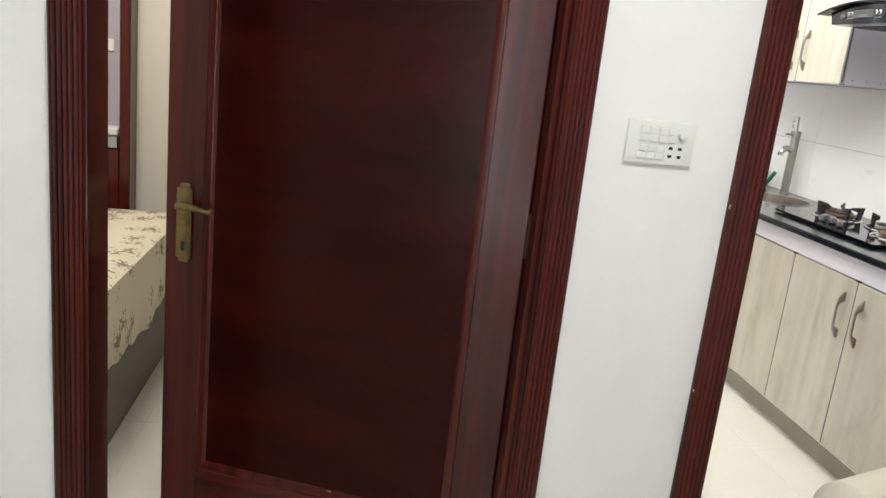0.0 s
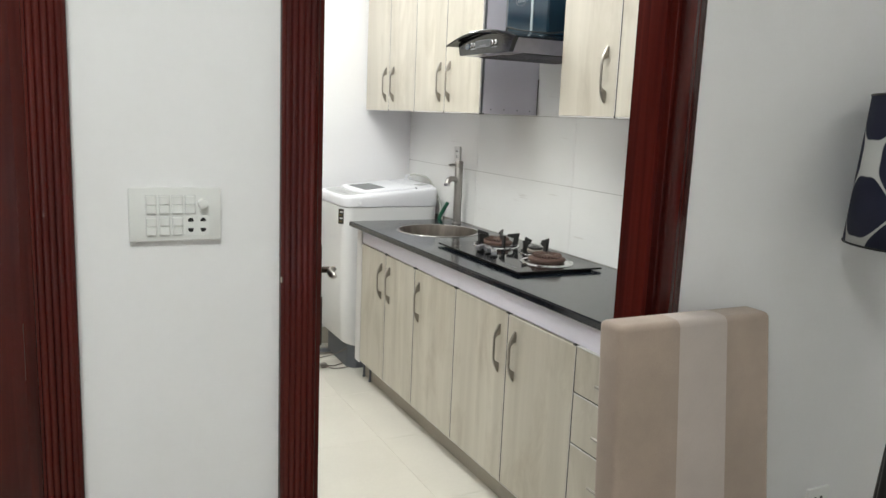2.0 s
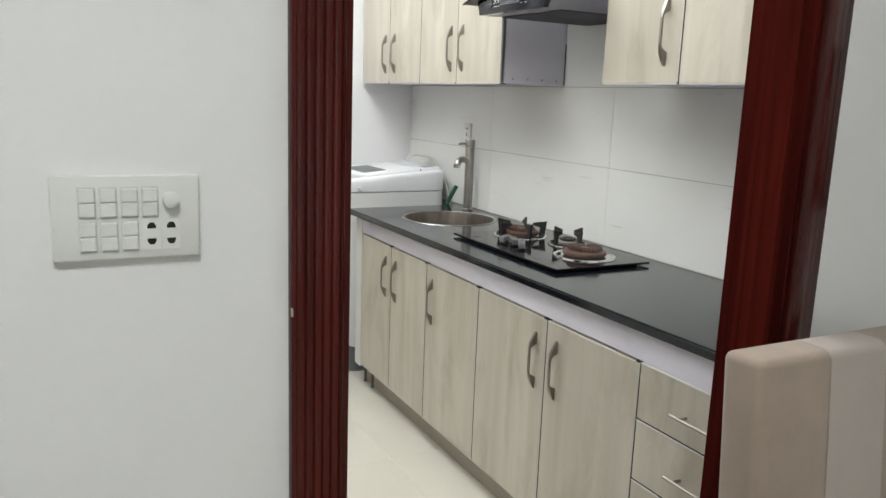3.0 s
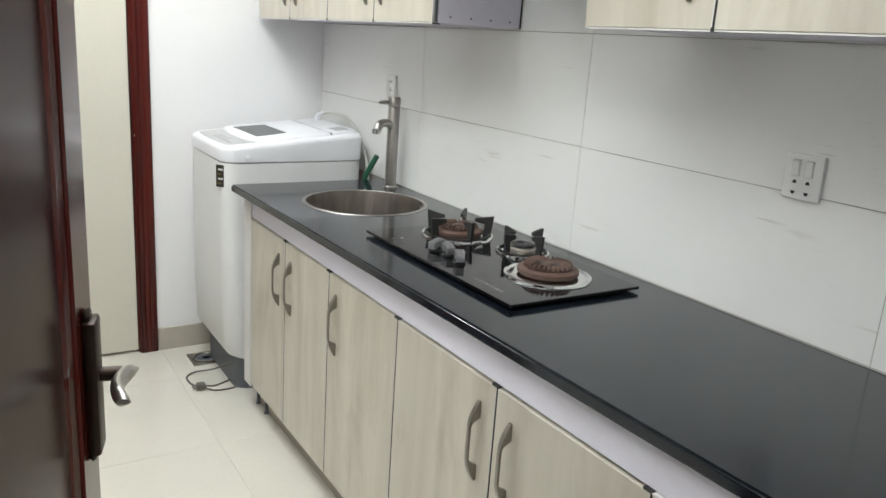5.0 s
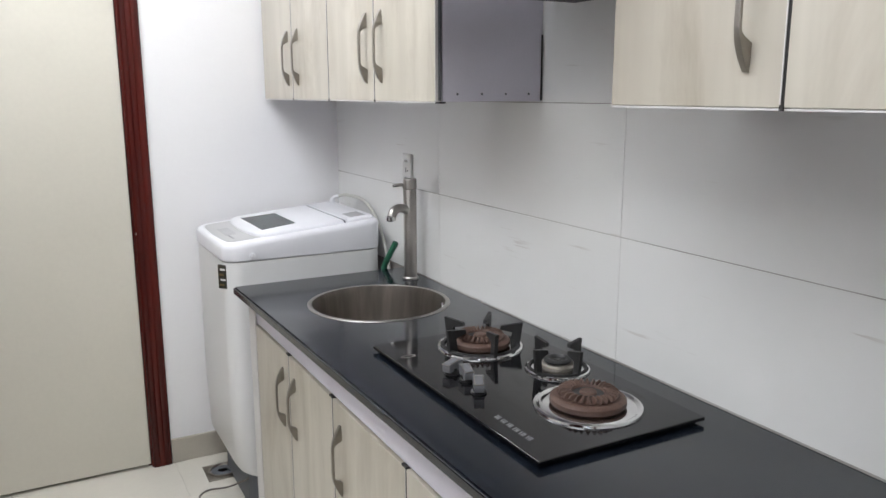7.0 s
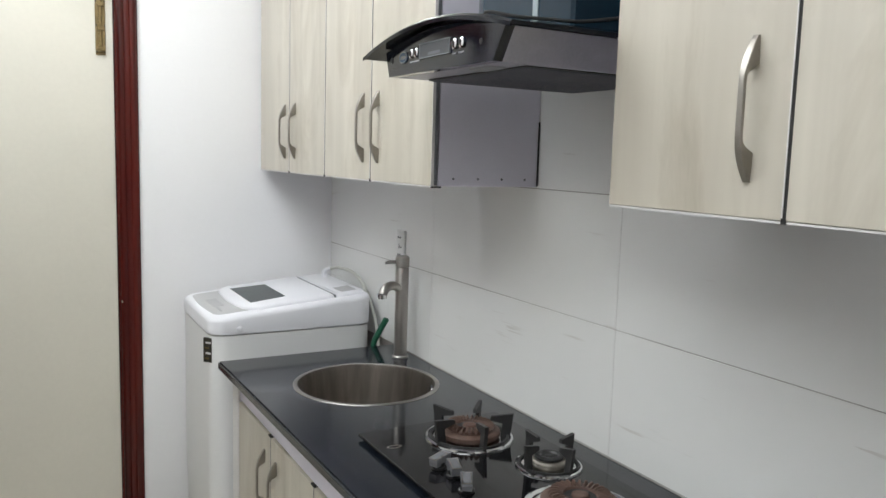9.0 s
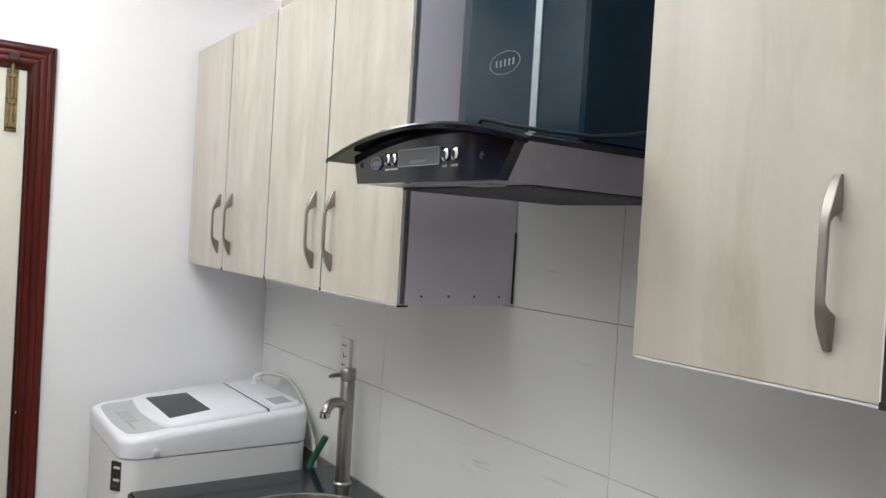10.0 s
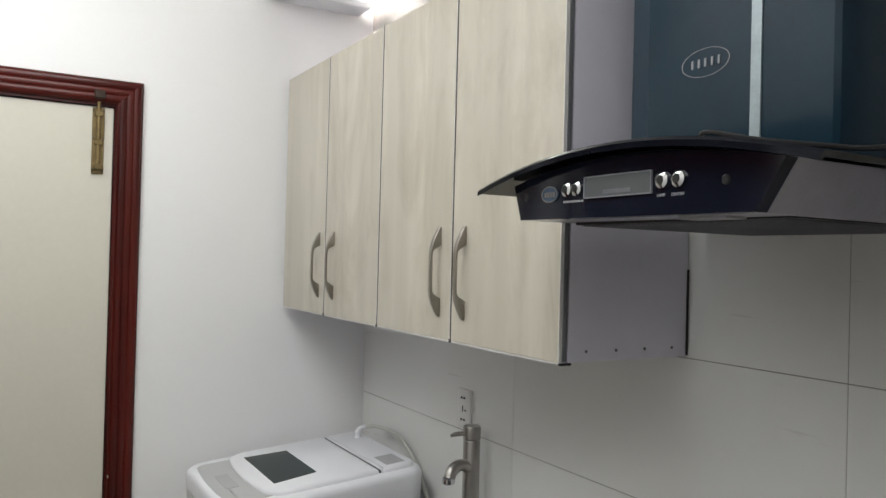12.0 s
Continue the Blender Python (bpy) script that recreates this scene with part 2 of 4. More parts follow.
def trellis_material():
    """Navy cloth with a white lobed trellis print, wrapped round a shade."""
    m, nodes, links, bsdf = shader("navy_trellis_cloth")
    uv = nodes.new("ShaderNodeUVMap")
    split = nodes.new("ShaderNodeSeparateXYZ")
    links.new(uv.outputs["UV"], split.inputs[0])

    def calc(kind, a, b=None):
        n = nodes.new("ShaderNodeMath")
        n.operation = kind
        for value, socket in ((a, n.inputs[0]), (b, n.inputs[1])):
            if value is None:
                continue
            if isinstance(value, (int, float)):
                socket.default_value = value
            else:
                links.new(value, socket)
        return n.outputs[0]

    u, v = calc("MULTIPLY", split.outputs["X"], math.tau), calc("MULTIPLY", split.outputs["Y"], math.tau)
    lobes = calc("MULTIPLY", calc("COSINE", calc("MULTIPLY", u, 2.0)), 0.28)
    lobes = calc("ADD", lobes, calc("MULTIPLY", calc("COSINE", calc("MULTIPLY", v, 2.0)), -0.28))
    field = calc("ADD", calc("ADD", calc("COSINE", u), calc("COSINE", v)), lobes)
    edge = ramp(nodes, links, calc("ABSOLUTE", field), 0.165, 0.12)
    weave = noise_tex(nodes, links, coords(nodes, links), 400, 2.0)
    navy = mix_colour(nodes, links, weave, (0.006, 0.008, 0.028), (0.012, 0.014, 0.045))
    links.new(mix_colour(nodes, links, edge, navy, (0.62, 0.62, 0.60)), bsdf.inputs["Base Color"])
    bsdf.inputs["Roughness"].default_value = 0.8
    bump(nodes, links, bsdf, weave, 0.15)
    return m


def floral_material():
    """Cream sheet with scattered small brown sprigs."""
    m, nodes, links, bsdf = shader("floral_sheet")
    cells = nodes.new("ShaderNodeTexVoronoi")
    cells.inputs["Scale"].default_value = 9.0
    links.new(coords(nodes, links), cells.inputs["Vector"])
    leaves = noise_tex(nodes, links, coords(nodes, links), 60, 3.0)
    add = nodes.new("ShaderNodeMath")
    add.operation = "ADD"
    links.new(cells.outputs["Distance"], add.inputs[0])
    links.new(ramp(nodes, links, leaves, 0.35, 0.85), add.inputs[1])
    spot = ramp(nodes, links, add.outputs[0], 0.62, 0.48)
    links.new(mix_colour(nodes, links, spot, (0.68, 0.61, 0.46), (0.26, 0.19, 0.13)), bsdf.inputs["Base Color"])
    bsdf.inputs["Roughness"].default_value = 0.85
    return m


def glow(name, colour, strength):
    m, nodes, links, bsdf = shader(name)
    bsdf.inputs["Emission Color"].default_value = (*colour, 1)
    bsdf.inputs["Emission Strength"].default_value = strength
    return m


WALL_TILE, TRELLIS, FLORAL = tile_material(), trellis_material(), floral_material()
LAMP_GLOW = glow("lamp_diffuser", (1.0, 0.99, 0.97), 2.0)
WALL_GLOW = glow("wall_lamp_diffuser", (1.0, 0.99, 0.97), 70.0)

# ---- mesh helpers ----
ORIGIN = {}


def thing(name, at, label, category, group="", kind=""):
    ob = new(name)
    ob.location = at
    ob.empty_display_size = 0.05
    ORIGIN[ob.name] = Vector(at)
    return tagged(ob, label, category, group, kind)


def finish(name, bm, material, smooth=False):
    mesh = bpy.data.meshes.new(name)
    bmesh.ops.recalc_face_normals(bm, faces=bm.faces)
    bm.to_mesh(mesh)
    bm.free()
    mesh.materials.append(material)
    if smooth:
        mesh.polygons.foreach_set("use_smooth", [True] * len(mesh.polygons))
        mesh.set_sharp_from_angle(angle=radians(38))
    return mesh


def part(name, bm, material, parent, label="", smooth=False):
    """One mesh under a thing or a part; the bmesh is in world coordinates."""
    at = ORIGIN[parent.name]
    bmesh.ops.translate(bm, verts=bm.verts, vec=-at)
    ob = new(name, finish(name, bm, material, smooth))
    ob.parent = parent
    ORIGIN[ob.name] = at
    return tagged(ob, label)


def solid(name, bm, material, label, category="", kind="", smooth=False):
    """A thing of one mesh, or a piece of the setting."""
    ob = new(name, finish(name, bm, material, smooth))
    ORIGIN[ob.name] = Vector((0, 0, 0))
    return tagged(ob, label, category, "", kind)


def box(x0, x1, y0, y1, z0, z1, bevel=0.0, segments=2, bm=None):
    fresh = bmesh.new()
    vs = [fresh.verts.new((x, y, z)) for x in (x0, x1) for y in (y0, y1) for z in (z0, z1)]
    for f in ((0, 1, 3, 2), (4, 6, 7, 5), (0, 4, 5, 1), (2, 3, 7, 6), (0, 2, 6, 4), (1, 5, 7, 3)):
        fresh.faces.new([vs[i] for i in f])
    if bevel:
        bmesh.ops.bevel(fresh, geom=fresh.edges[:], offset=bevel, segments=segments, affect="EDGES", profile=0.5)
    if bm is None:
        return fresh
    merge(bm, fresh)
    return bm


def merge(bm, other):
    seen = {v: bm.verts.new(v.co) for v in other.verts}
    for f in other.faces:
        bm.faces.new([seen[v] for v in f.verts])
    other.free()
    return bm


def loft(rings, closed=True, caps=True, bm=None):
    bm = bm or bmesh.new()
    rows = [[bm.verts.new(p) for p in ring] for ring in rings]
    n = len(rows[0])
    for a, b in zip(rows, rows[1:]):
        for i in range(n if closed else n - 1):
            bm.faces.new((a[i], a[(i + 1) % n], b[(i + 1) % n], b[i]))
    if caps:
        bm.faces.new(rows[0][::-1])
        bm.faces.new(rows[-1])
    return bm


def lathe(at, outline, n=32, caps=True, bm=None):
    """Rings round a vertical axis at a place; outline: radius and height."""
    x, y, z = at
    rings = [[(x + r * math.cos(math.tau * i / n), y + r * math.sin(math.tau * i / n), z + h) for i in range(n)] for r, h in outline]
    return loft(rings, True, caps, bm)


def sweep(points, radius, n=10, bm=None, caps=True):
    """A round tube along points; radius: one number or one for each point."""
    points = [Vector(p) for p in points]
    radii = radius if isinstance(radius, (list, tuple)) else [radius] * len(points)
    rings, side = [], None
    for i, p in enumerate(points):
        ahead = (points[min(i + 1, len(points) - 1)] - points[max(i - 1, 0)]).normalized()
        if side is None:
            side = ahead.cross((0, 0, 1) if abs(ahead.z) < 0.9 else (1, 0, 0)).normalized()
        side = (side - side.dot(ahead) * ahead).normalized()
        up = ahead.cross(side)
        rings.append([p + radii[i] * (math.cos(math.tau * k / n) * side + math.sin(math.tau * k / n) * up) for k in range(n)])
    return loft(rings, True, caps, bm)


def smooth_path(points, steps=8):
    """A Catmull-Rom line through points."""
    ps = [Vector(p) for p in points]
    ps = [2 * ps[0] - ps[1]] + ps + [2 * ps[-1] - ps[-2]]
    out = []
    for a, b, c, d in zip(ps, ps[1:], ps[2:], ps[3:]):
        for k in range(steps):
            t = k / steps
            out.append(0.5 * (2 * b + (c - a) * t + (2 * a - 5 * b + 4 * c - d) * t * t + (3 * b - a - 3 * c + d) * t ** 3))
    return out + [ps[-2]]


def moved(bm, m):
    bmesh.ops.transform(bm, matrix=m, verts=bm.verts)
    return bm

# ---- structure ----
H = 2.80           # ceiling
NORTH, NORTH_IN = 1.975, 2.10   # hall face and kitchen face of the wall between
EAST, FAR = 2.7612, 5.262
KW = 0.98          # kitchen's west face
DL, DR, DH = 1.15, 1.965, 2.10    # kitchen doorway
BL, BR = -0.243, 0.69              # bedroom doorway

bm = box(-2.3, BL, NORTH, NORTH_IN, 0, H)
box(BR, DL, NORTH, NORTH_IN, 0, H, bm=bm)
box(DR, 3.3, NORTH, NORTH_IN, 0, H, bm=bm)
box(BL, BR, NORTH, NORTH_IN, DH, H, bm=bm)
box(DL, DR, NORTH, NORTH_IN, DH, H, bm=bm)
solid("wall_north", bm, PAINT, "white painted wall with two doorways", kind="structure")
solid("wall_west", box(-2.42, -2.3, -2.32, NORTH_IN, 0, H), PAINT, "white painted wall of the hall", kind="structure")
solid("wall_east", box(3.3, 3.42, -2.32, NORTH_IN, 0, H), PAINT, "white painted wall of the hall", kind="structure")
bm = box(-2.3, -2.0, -2.32, -2.2, 0, H)
box(-1.24, 3.3, -2.32, -2.2, 0, H, bm=bm)
box(-2.0, -1.24, -2.32, -2.2, 0, 0.08, bm=bm)
box(-2.0, -1.24, -2.32, -2.2, 2.22, H, bm=bm)
solid("wall_south", bm, PAINT, "white painted wall with a window", kind="structure")
kitchen_wall = solid("wall_kitchen_east", box(EAST, EAST + 0.12, NORTH_IN, FAR + 0.12, 0, H), DIRTY_GROUT, "kitchen wall faced with white glazed tiles", kind="structure")
FD_L, FD_R, FD_H = 1.115, 1.915, 2.11
bm = box(KW - 0.1, FD_L, FAR, FAR + 0.12, 0, H)
box(FD_R, EAST, FAR, FAR + 0.12, 0, H, bm=bm)
box(FD_L, FD_R, FAR, FAR + 0.12, FD_H, H, bm=bm)
solid("wall_kitchen_far", bm, PAINT, "white painted kitchen wall with a cream door", kind="structure")
bm = box(KW - 0.1, KW, NORTH_IN, 4.24, 0, H)
box(KW - 0.1, KW, 5.10, FAR, 0, H, bm=bm)
box(KW - 0.1, KW, 4.24, 5.10, 2.10, H, bm=bm)
solid("wall_kitchen_west", bm, PAINT, "white painted kitchen wall with a dark door", kind="structure")
west_door = thing("door_4", (KW - 0.03, 4.67, 0), "dark mahogany flush door, closed, in a dark frame", "door", kind="structure")
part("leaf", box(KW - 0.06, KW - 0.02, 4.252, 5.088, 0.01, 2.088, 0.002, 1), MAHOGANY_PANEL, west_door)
bm = box(KW, KW + 0.015, 4.17, 4.245, 0, 2.17)
box(KW, KW + 0.015, 5.095, 5.17, 0, 2.17, bm=bm)
box(KW, KW + 0.015, 4.245, 5.095, 2.095, 2.17, bm=bm)
part("casing", bm, MAHOGANY, west_door)
bm = box(-2.42, -2.3, NORTH_IN, 4.72, 0, H)
box(-2.3, KW - 0.1, 4.60, 4.72, 0, H, bm=bm)
solid("wall_bedroom", bm, CREAM_PAINT, "cream painted bedroom wall", kind="structure")
solid("ceiling", box(-2.42, 3.42, -2.32, FAR + 0.12, H, H + 0.1), CEILING, "white painted ceiling", kind="structure")
floor = solid("floor", box(-2.42, 3.42, -2.32, FAR + 0.5, -0.12, -0.0015), GROUT, "cream glazed tile floor with fine joints", kind="structure")
solid("wall_beyond_door", box(KW - 0.1, EAST, FAR + 0.40, FAR + 0.50, 0, H), PAINT, "plain wall behind the kitchen door", kind="structure")

# a window behind the walker
window = thing("window_1", (-1.62, -2.26, 0.08), "tall white framed balcony window", "window", kind="structure")
bm = box(-2.0, -1.24, -2.29, -2.23, 0.08, 0.13)
box(-2.0, -1.24, -2.29, -2.23, 2.17, 2.22, bm=bm)
box(-2.0, -1.95, -2.29, -2.23, 0.13, 2.17, bm=bm)
box(-1.29, -1.24, -2.29, -2.23, 0.13, 2.17, bm=bm)
part("window_frame", bm, SWITCH, window)

# Added housings for the lamps above; none of them stands in view.
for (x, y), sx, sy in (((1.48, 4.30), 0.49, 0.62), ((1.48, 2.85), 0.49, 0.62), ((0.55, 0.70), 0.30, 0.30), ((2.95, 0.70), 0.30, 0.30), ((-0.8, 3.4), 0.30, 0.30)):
    lamp = thing("unseen_ceiling_light", (x, y, H), "flat white flush ceiling light, unseen, added", "lamp", "ceiling lights")
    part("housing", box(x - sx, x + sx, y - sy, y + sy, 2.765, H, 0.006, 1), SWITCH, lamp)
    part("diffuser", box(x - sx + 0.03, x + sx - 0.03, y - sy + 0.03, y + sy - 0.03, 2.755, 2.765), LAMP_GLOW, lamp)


def fluted(width, depth, ridges=5):
    """Outline of a fluted board, across its width."""
    pts = [(0, 0), (0, depth * 0.7), (0.002, depth * 0.9), (0.005, depth)]
    inner = width - 0.012
    for k in range(ridges):
        a, w = 0.006 + inner * k / ridges, inner / ridges
        for s in (0.0, 0.08, 0.2, 0.35, 0.5, 0.65, 0.8, 0.92):
            pts.append((a + s * w, depth - 0.0026 + 0.0036 * math.sin(math.pi * s) ** 0.6))
    return pts + [(width - 0.005, depth), (width - 0.002, depth * 0.9), (width, depth * 0.7), (width, 0)]


def casing(frame_thing, y, out, x0, x1, top, width, ridges=5, plain_right=False):
    """Fluted boards round an opening on one face of a wall, mitred at the top; out: -1 or 1, the way that they stand proud."""
    plain = [(0, 0), (0, 0.011), (0.003, 0.015), (0.008, 0.016), (width * 0.62, 0.0155), (width * 0.66, 0.0135), (width - 0.004, 0.013), (width, 0.010), (width, 0)]
    for name, x, way in (("left_casing", x0, -1), ("right_casing", x1, 1)):
        outline = plain if plain_right and way > 0 else fluted(width, 0.016, ridges)
        rings = [[(x + way * u, y + out * v, z if z == 0 else z + u) for u, v in outline] for z in (0.0, top)]
        part(name, loft(rings), MAHOGANY, frame_thing, "", True)
    outline = fluted(width, 0.016, ridges)
    rings = [[(x + way * u, y + out * v, top + u) for u, v in outline] for x, way in ((x0, -1), (x1, 1))]
    part("head_casing", loft(rings), MAHOGANY_ACROSS, frame_thing, "", True)


def lining(frame_thing, x0, x1, y0, y1, top, thick=0.022):
    part("left_jamb", box(x0, x0 + thick, y0, y1, 0, top), MAHOGANY, frame_thing)
    part("right_jamb", box(x1 - thick, x1, y0, y1, 0, top), MAHOGANY, frame_thing)
    part("head_jamb", box(x0 + thick, x1 - thick, y0, y1, top - thick, top), MAHOGANY_ACROSS, frame_thing)
    part("stop", box(x1 - thick - 0.012, x1 - thick, y0 + 0.02, y0 + 0.075, 0, top - thick), MAHOGANY, frame_thing)


frame_kitchen = thing("door_frame", (1.55, NORTH, 0), "dark mahogany door frame with fluted casing round the kitchen doorway", "door frame", kind="structure")
casing(frame_kitchen, NORTH, -1, DL, DR, DH, 0.067, plain_right=True)
casing(frame_kitchen, NORTH_IN, 1, DL, DR, DH, 0.067)
lining(frame_kitchen, DL - 0.002, DR + 0.002, NORTH - 0.004, NORTH_IN + 0.004, DH, 0.012)

frame_bedroom = thing("door_frame", (0.24, NORTH, 0), "dark mahogany door frame with fluted casing round the bedroom doorway", "door frame", kind="structure")
casing(frame_bedroom, NORTH, -1, BL, BR, DH, 0.062)
casing(frame_bedroom, NORTH_IN, 1, BL, BR, DH, 0.062)
lining(frame_bedroom, BL - 0.002, BR + 0.002, NORTH - 0.004, NORTH_IN + 0.004, DH, 0.008)

frame_far = thing("door_frame", (1.5, FAR, 0), "dark mahogany door frame with stepped casing, chipped at its edge", "door frame", kind="structure")
casing(frame_far, FAR, -1, FD_L, FD_R, FD_H, 0.073, 3)
lining(frame_far, FD_L - 0.002, FD_R + 0.002, FAR - 0.004, FAR + 0.12, FD_H, 0.008)

# bare wood where the casings are chipped
for owner, x, y, z, h in ((frame_far, FD_R + 0.0715, FAR - 0.0125, 1.06, 0.010), (frame_far, FD_R + 0.0715, FAR - 0.0125, 1.31, 0.006), (frame_far, FD_R + 0.003, FAR - 0.0140, 0.98, 0.009),
                          (frame_kitchen, DL - 0.0655, NORTH - 0.0125, 1.17, 0.011), (frame_kitchen, DL - 0.0655, NORTH - 0.0125, 0.74, 0.006), (frame_kitchen, DR + 0.0025, NORTH - 0.0125, 0.99, 0.010)):
    part("chip", box(x - 0.0018, x + 0.0018, y - 0.0018, y + 0.0018, z - h / 2, z + h / 2, 0.0008, 1), PLINTH, owner, "pale chip in the stain")


def lever_set(parent, metal, x, z, y_face, way, lever_way, length=0.11, drop=0.0):
    """A long back plate and a lever, in the door's own frame; way: the side on which it stands."""
    thick = 0.016 if metal is BRONZE else 0.009
    plate = box(x - 0.021, x + 0.021, *sorted((y_face, y_face + way * thick)), z - 0.105 - drop, z + 0.075 - drop, 0.004, 2)
    for zc, h in ((z + 0.075 - drop, 0.012), (z - 0.105 - drop, -0.012)):
        merge(plate, moved(box(x - 0.014, x + 0.014, *sorted((y_face, y_face + way * 0.008)), *sorted((zc - h * 0.3, zc + h)), 0.004, 1), Matrix()))
    part_local("back_plate", plate, metal, parent, smooth=True)
    y1 = y_face + way * 0.038
    pts = smooth_path([(x, y_face + way * 0.006, z), (x, y_face + way * 0.030, z), (x + lever_way * 0.008, y1, z), (x + lever_way * 0.04, y1 + way * 0.004, z + 0.003),
                       (x + lever_way * 0.08, y1, z - 0.004), (x + lever_way * length, y1 - way * 0.004, z + 0.004)], 6)
    n = len(pts)
    if metal is BRONZE:
        part_local("neck", sweep([(x, y_face + way * 0.006, z), (x, y_face + way * 0.046, z)], 0.0095, 14), metal, parent, "dark bronze neck", True)
        rings = []
        for i in range(13):
            d = i / 12
            half = 0.0125 * math.sqrt(max(0.12, 1 - (2 * d - 1) ** 8)) * (1 - 0.12 * d)
            u, v = x + lever_way * (-0.012 + 0.088 * d), y_face + way * (0.052 - 0.012 * math.sin(math.pi * d))
            rings.append([(u, v + 0.0085 * math.cos(math.tau * k / 12), z - 0.004 * d + half * math.sin(math.tau * k / 12)) for k in range(12)])
        part_local("lever", loft(rings), LEVER_STEEL, parent, "bright satin lever", True)
    else:
        part_local("lever", sweep(pts, [0.0095 if i < 10 else 0.0095 - 0.0035 * (i - 10) / (n - 10) for i in range(n)], 10), metal, parent, smooth=True)
    part_local("key_hole", box(x - 0.005, x + 0.005, *sorted((y_face + way * 0.008, y_face + way * 0.012)), z - 0.085 - drop, z - 0.060 - drop, 0.002, 1), BLACK, parent)


def part_local(name, bm, material, parent, label="", smooth=False):
    """A part whose bmesh is already in its thing's own frame."""
    ob = new(name, finish(name, bm, material, smooth))
    ob.parent = parent
    ORIGIN[ob.name] = Vector((0, 0, 0))
    return tagged(ob, label)


def panel_door(name, m, width, height, label, metal, face, levers, panels):
    """A framed door. Its own frame: hinge at x = 0, free edge at x = width, thickness over y from -0.04 to 0."""
    door = new(name)
    door.matrix_world = m
    tagged(door, label, "door", kind="structure")
    t, s = 0.04, 0.105
    part_local("hinge_stile", box(0, s, -t, 0, 0.008, height, 0.003, 1), MAHOGANY, door)
    part_local("lock_stile", box(width - s, width, -t, 0, 0.008, height, 0.003, 1), MAHOGANY, door)
    levels = [0.008] + [z for pair in panels for z in pair] + [height]
    for z0, z1 in zip(levels[::2], levels[1::2]):
        part_local("rail", box(s, width - s, -t, 0, z0, z1, 0.003, 1), MAHOGANY_ACROSS, door)
    for z0, z1 in panels:
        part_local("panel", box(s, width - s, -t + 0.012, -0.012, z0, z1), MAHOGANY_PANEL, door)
        for y0, y1 in ((-t + 0.012, -t + 0.004), (-0.012, -0.004)):
            rings = []
            for inset, y in ((0.0, y1), (0.010, y1), (0.022, y0)):
                rings.append([(s + inset, y, z0 + inset), (width - s - inset, y, z0 + inset), (width - s - inset, y, z1 - inset), (s + inset, y, z1 - inset)])
            part_local("moulding", loft(rings, True, False), MAHOGANY, door, smooth=True)
    for y_face, way in levers:
        if metal is BRASS:
            lever_set(door, metal, width - 0.055, 0.998, y_face, way, -1, 0.092, 0.033)
        else:
            lever_set(door, metal, width - 0.055, 1.006, y_face, way, -1, 0.105)
    for z in (0.25, 1.05, 1.85):
        part_local("hinge", lathe((-0.004, 0.004 if face > 0 else -t - 0.004, z), [(0.006, -0.05), (0.006, 0.05)], 10), BRONZE, door, smooth=True)
    return door


# bedroom door, hinged at its east side, ajar into the bedroom
panel_door("door_1", pose(0.672, 2.058, 0, 0, 0, 180 - 20.3), 0.905, 2.07, "dark mahogany panel door standing ajar with brass lever", BRASS, 1, ((0.0, 1),), ((0.28, 1.93),))
# kitchen door, hinged at its west side, wide open into the kitchen
panel_door("door_2", pose(1.155, 2.112, 0, 0, 0, 73.4), 0.79, 2.07, "dark mahogany panel door wide open into the kitchen", BRONZE, -1, ((-0.04, -1),), ((0.28, 1.93),))

door = thing("door_3", (1.515, FAR + 0.04, 0), "plain cream painted flush door, closed, with a tower bolt", "door", kind="structure")
part("leaf", box(FD_L + 0.009, FD_R - 0.009, FAR + 0.004, FAR + 0.044, 0.012, FD_H - 0.012, 0.002, 1), CREAM_DOOR, door)
bolt = part("tower_bolt", box(1.846, 1.880, FAR - 0.001, FAR + 0.005, 1.895, 2.095, 0.001, 1), BRASS, door, "aged brass tower bolt")
part("bolt_rod", sweep([(1.863, FAR - 0.008, 1.91), (1.863, FAR - 0.008, 2.128)], 0.006, 10), BRASS, bolt, smooth=True)
for z in (1.915, 1.99, 2.075):
    part("strap", box(1.851, 1.875, FAR - 0.015, FAR, z - 0.008, z + 0.008, 0.002, 1), BRASS, bolt)
for z in (1.905, 2.0, 2.085):
    for x in (1.849, 1.877):
        part("screw", moved(lathe((0, 0, 0), [(0.0028, 0), (0.0028, 0.003)], 8), pose(x, FAR - 0.001, z, 90)), BLACK, bolt)
part("keeper", box(1.848, 1.878, FAR - 0.026, FAR - 0.012, 2.120, 2.145, 0.002, 1), BRONZE, door)

# skirting
def skirting(name, x0, x1, y0, y1, h=0.105):
    solid(name, box(x0, x1, y0, y1, 0, h, 0.002, 1), SKIRT, "beige glazed tile skirting", kind="structure")


skirting("baseboard_far", FD_R + 0.075, 2.72, FAR - 0.010, FAR)
skirting("baseboard_hall_middle", BR + 0.064, DL - 0.069, NORTH - 0.010, NORTH)
skirting("baseboard_hall_east", DR + 0.069, 3.3, NORTH - 0.010, NORTH)
skirting("baseboard_hall_west", -2.3, BL - 0.064, NORTH - 0.010, NORTH)

# ---- kitchen: base cabinets ----
TOP, SLAB = 0.882, 0.027
FRONT = 2.178


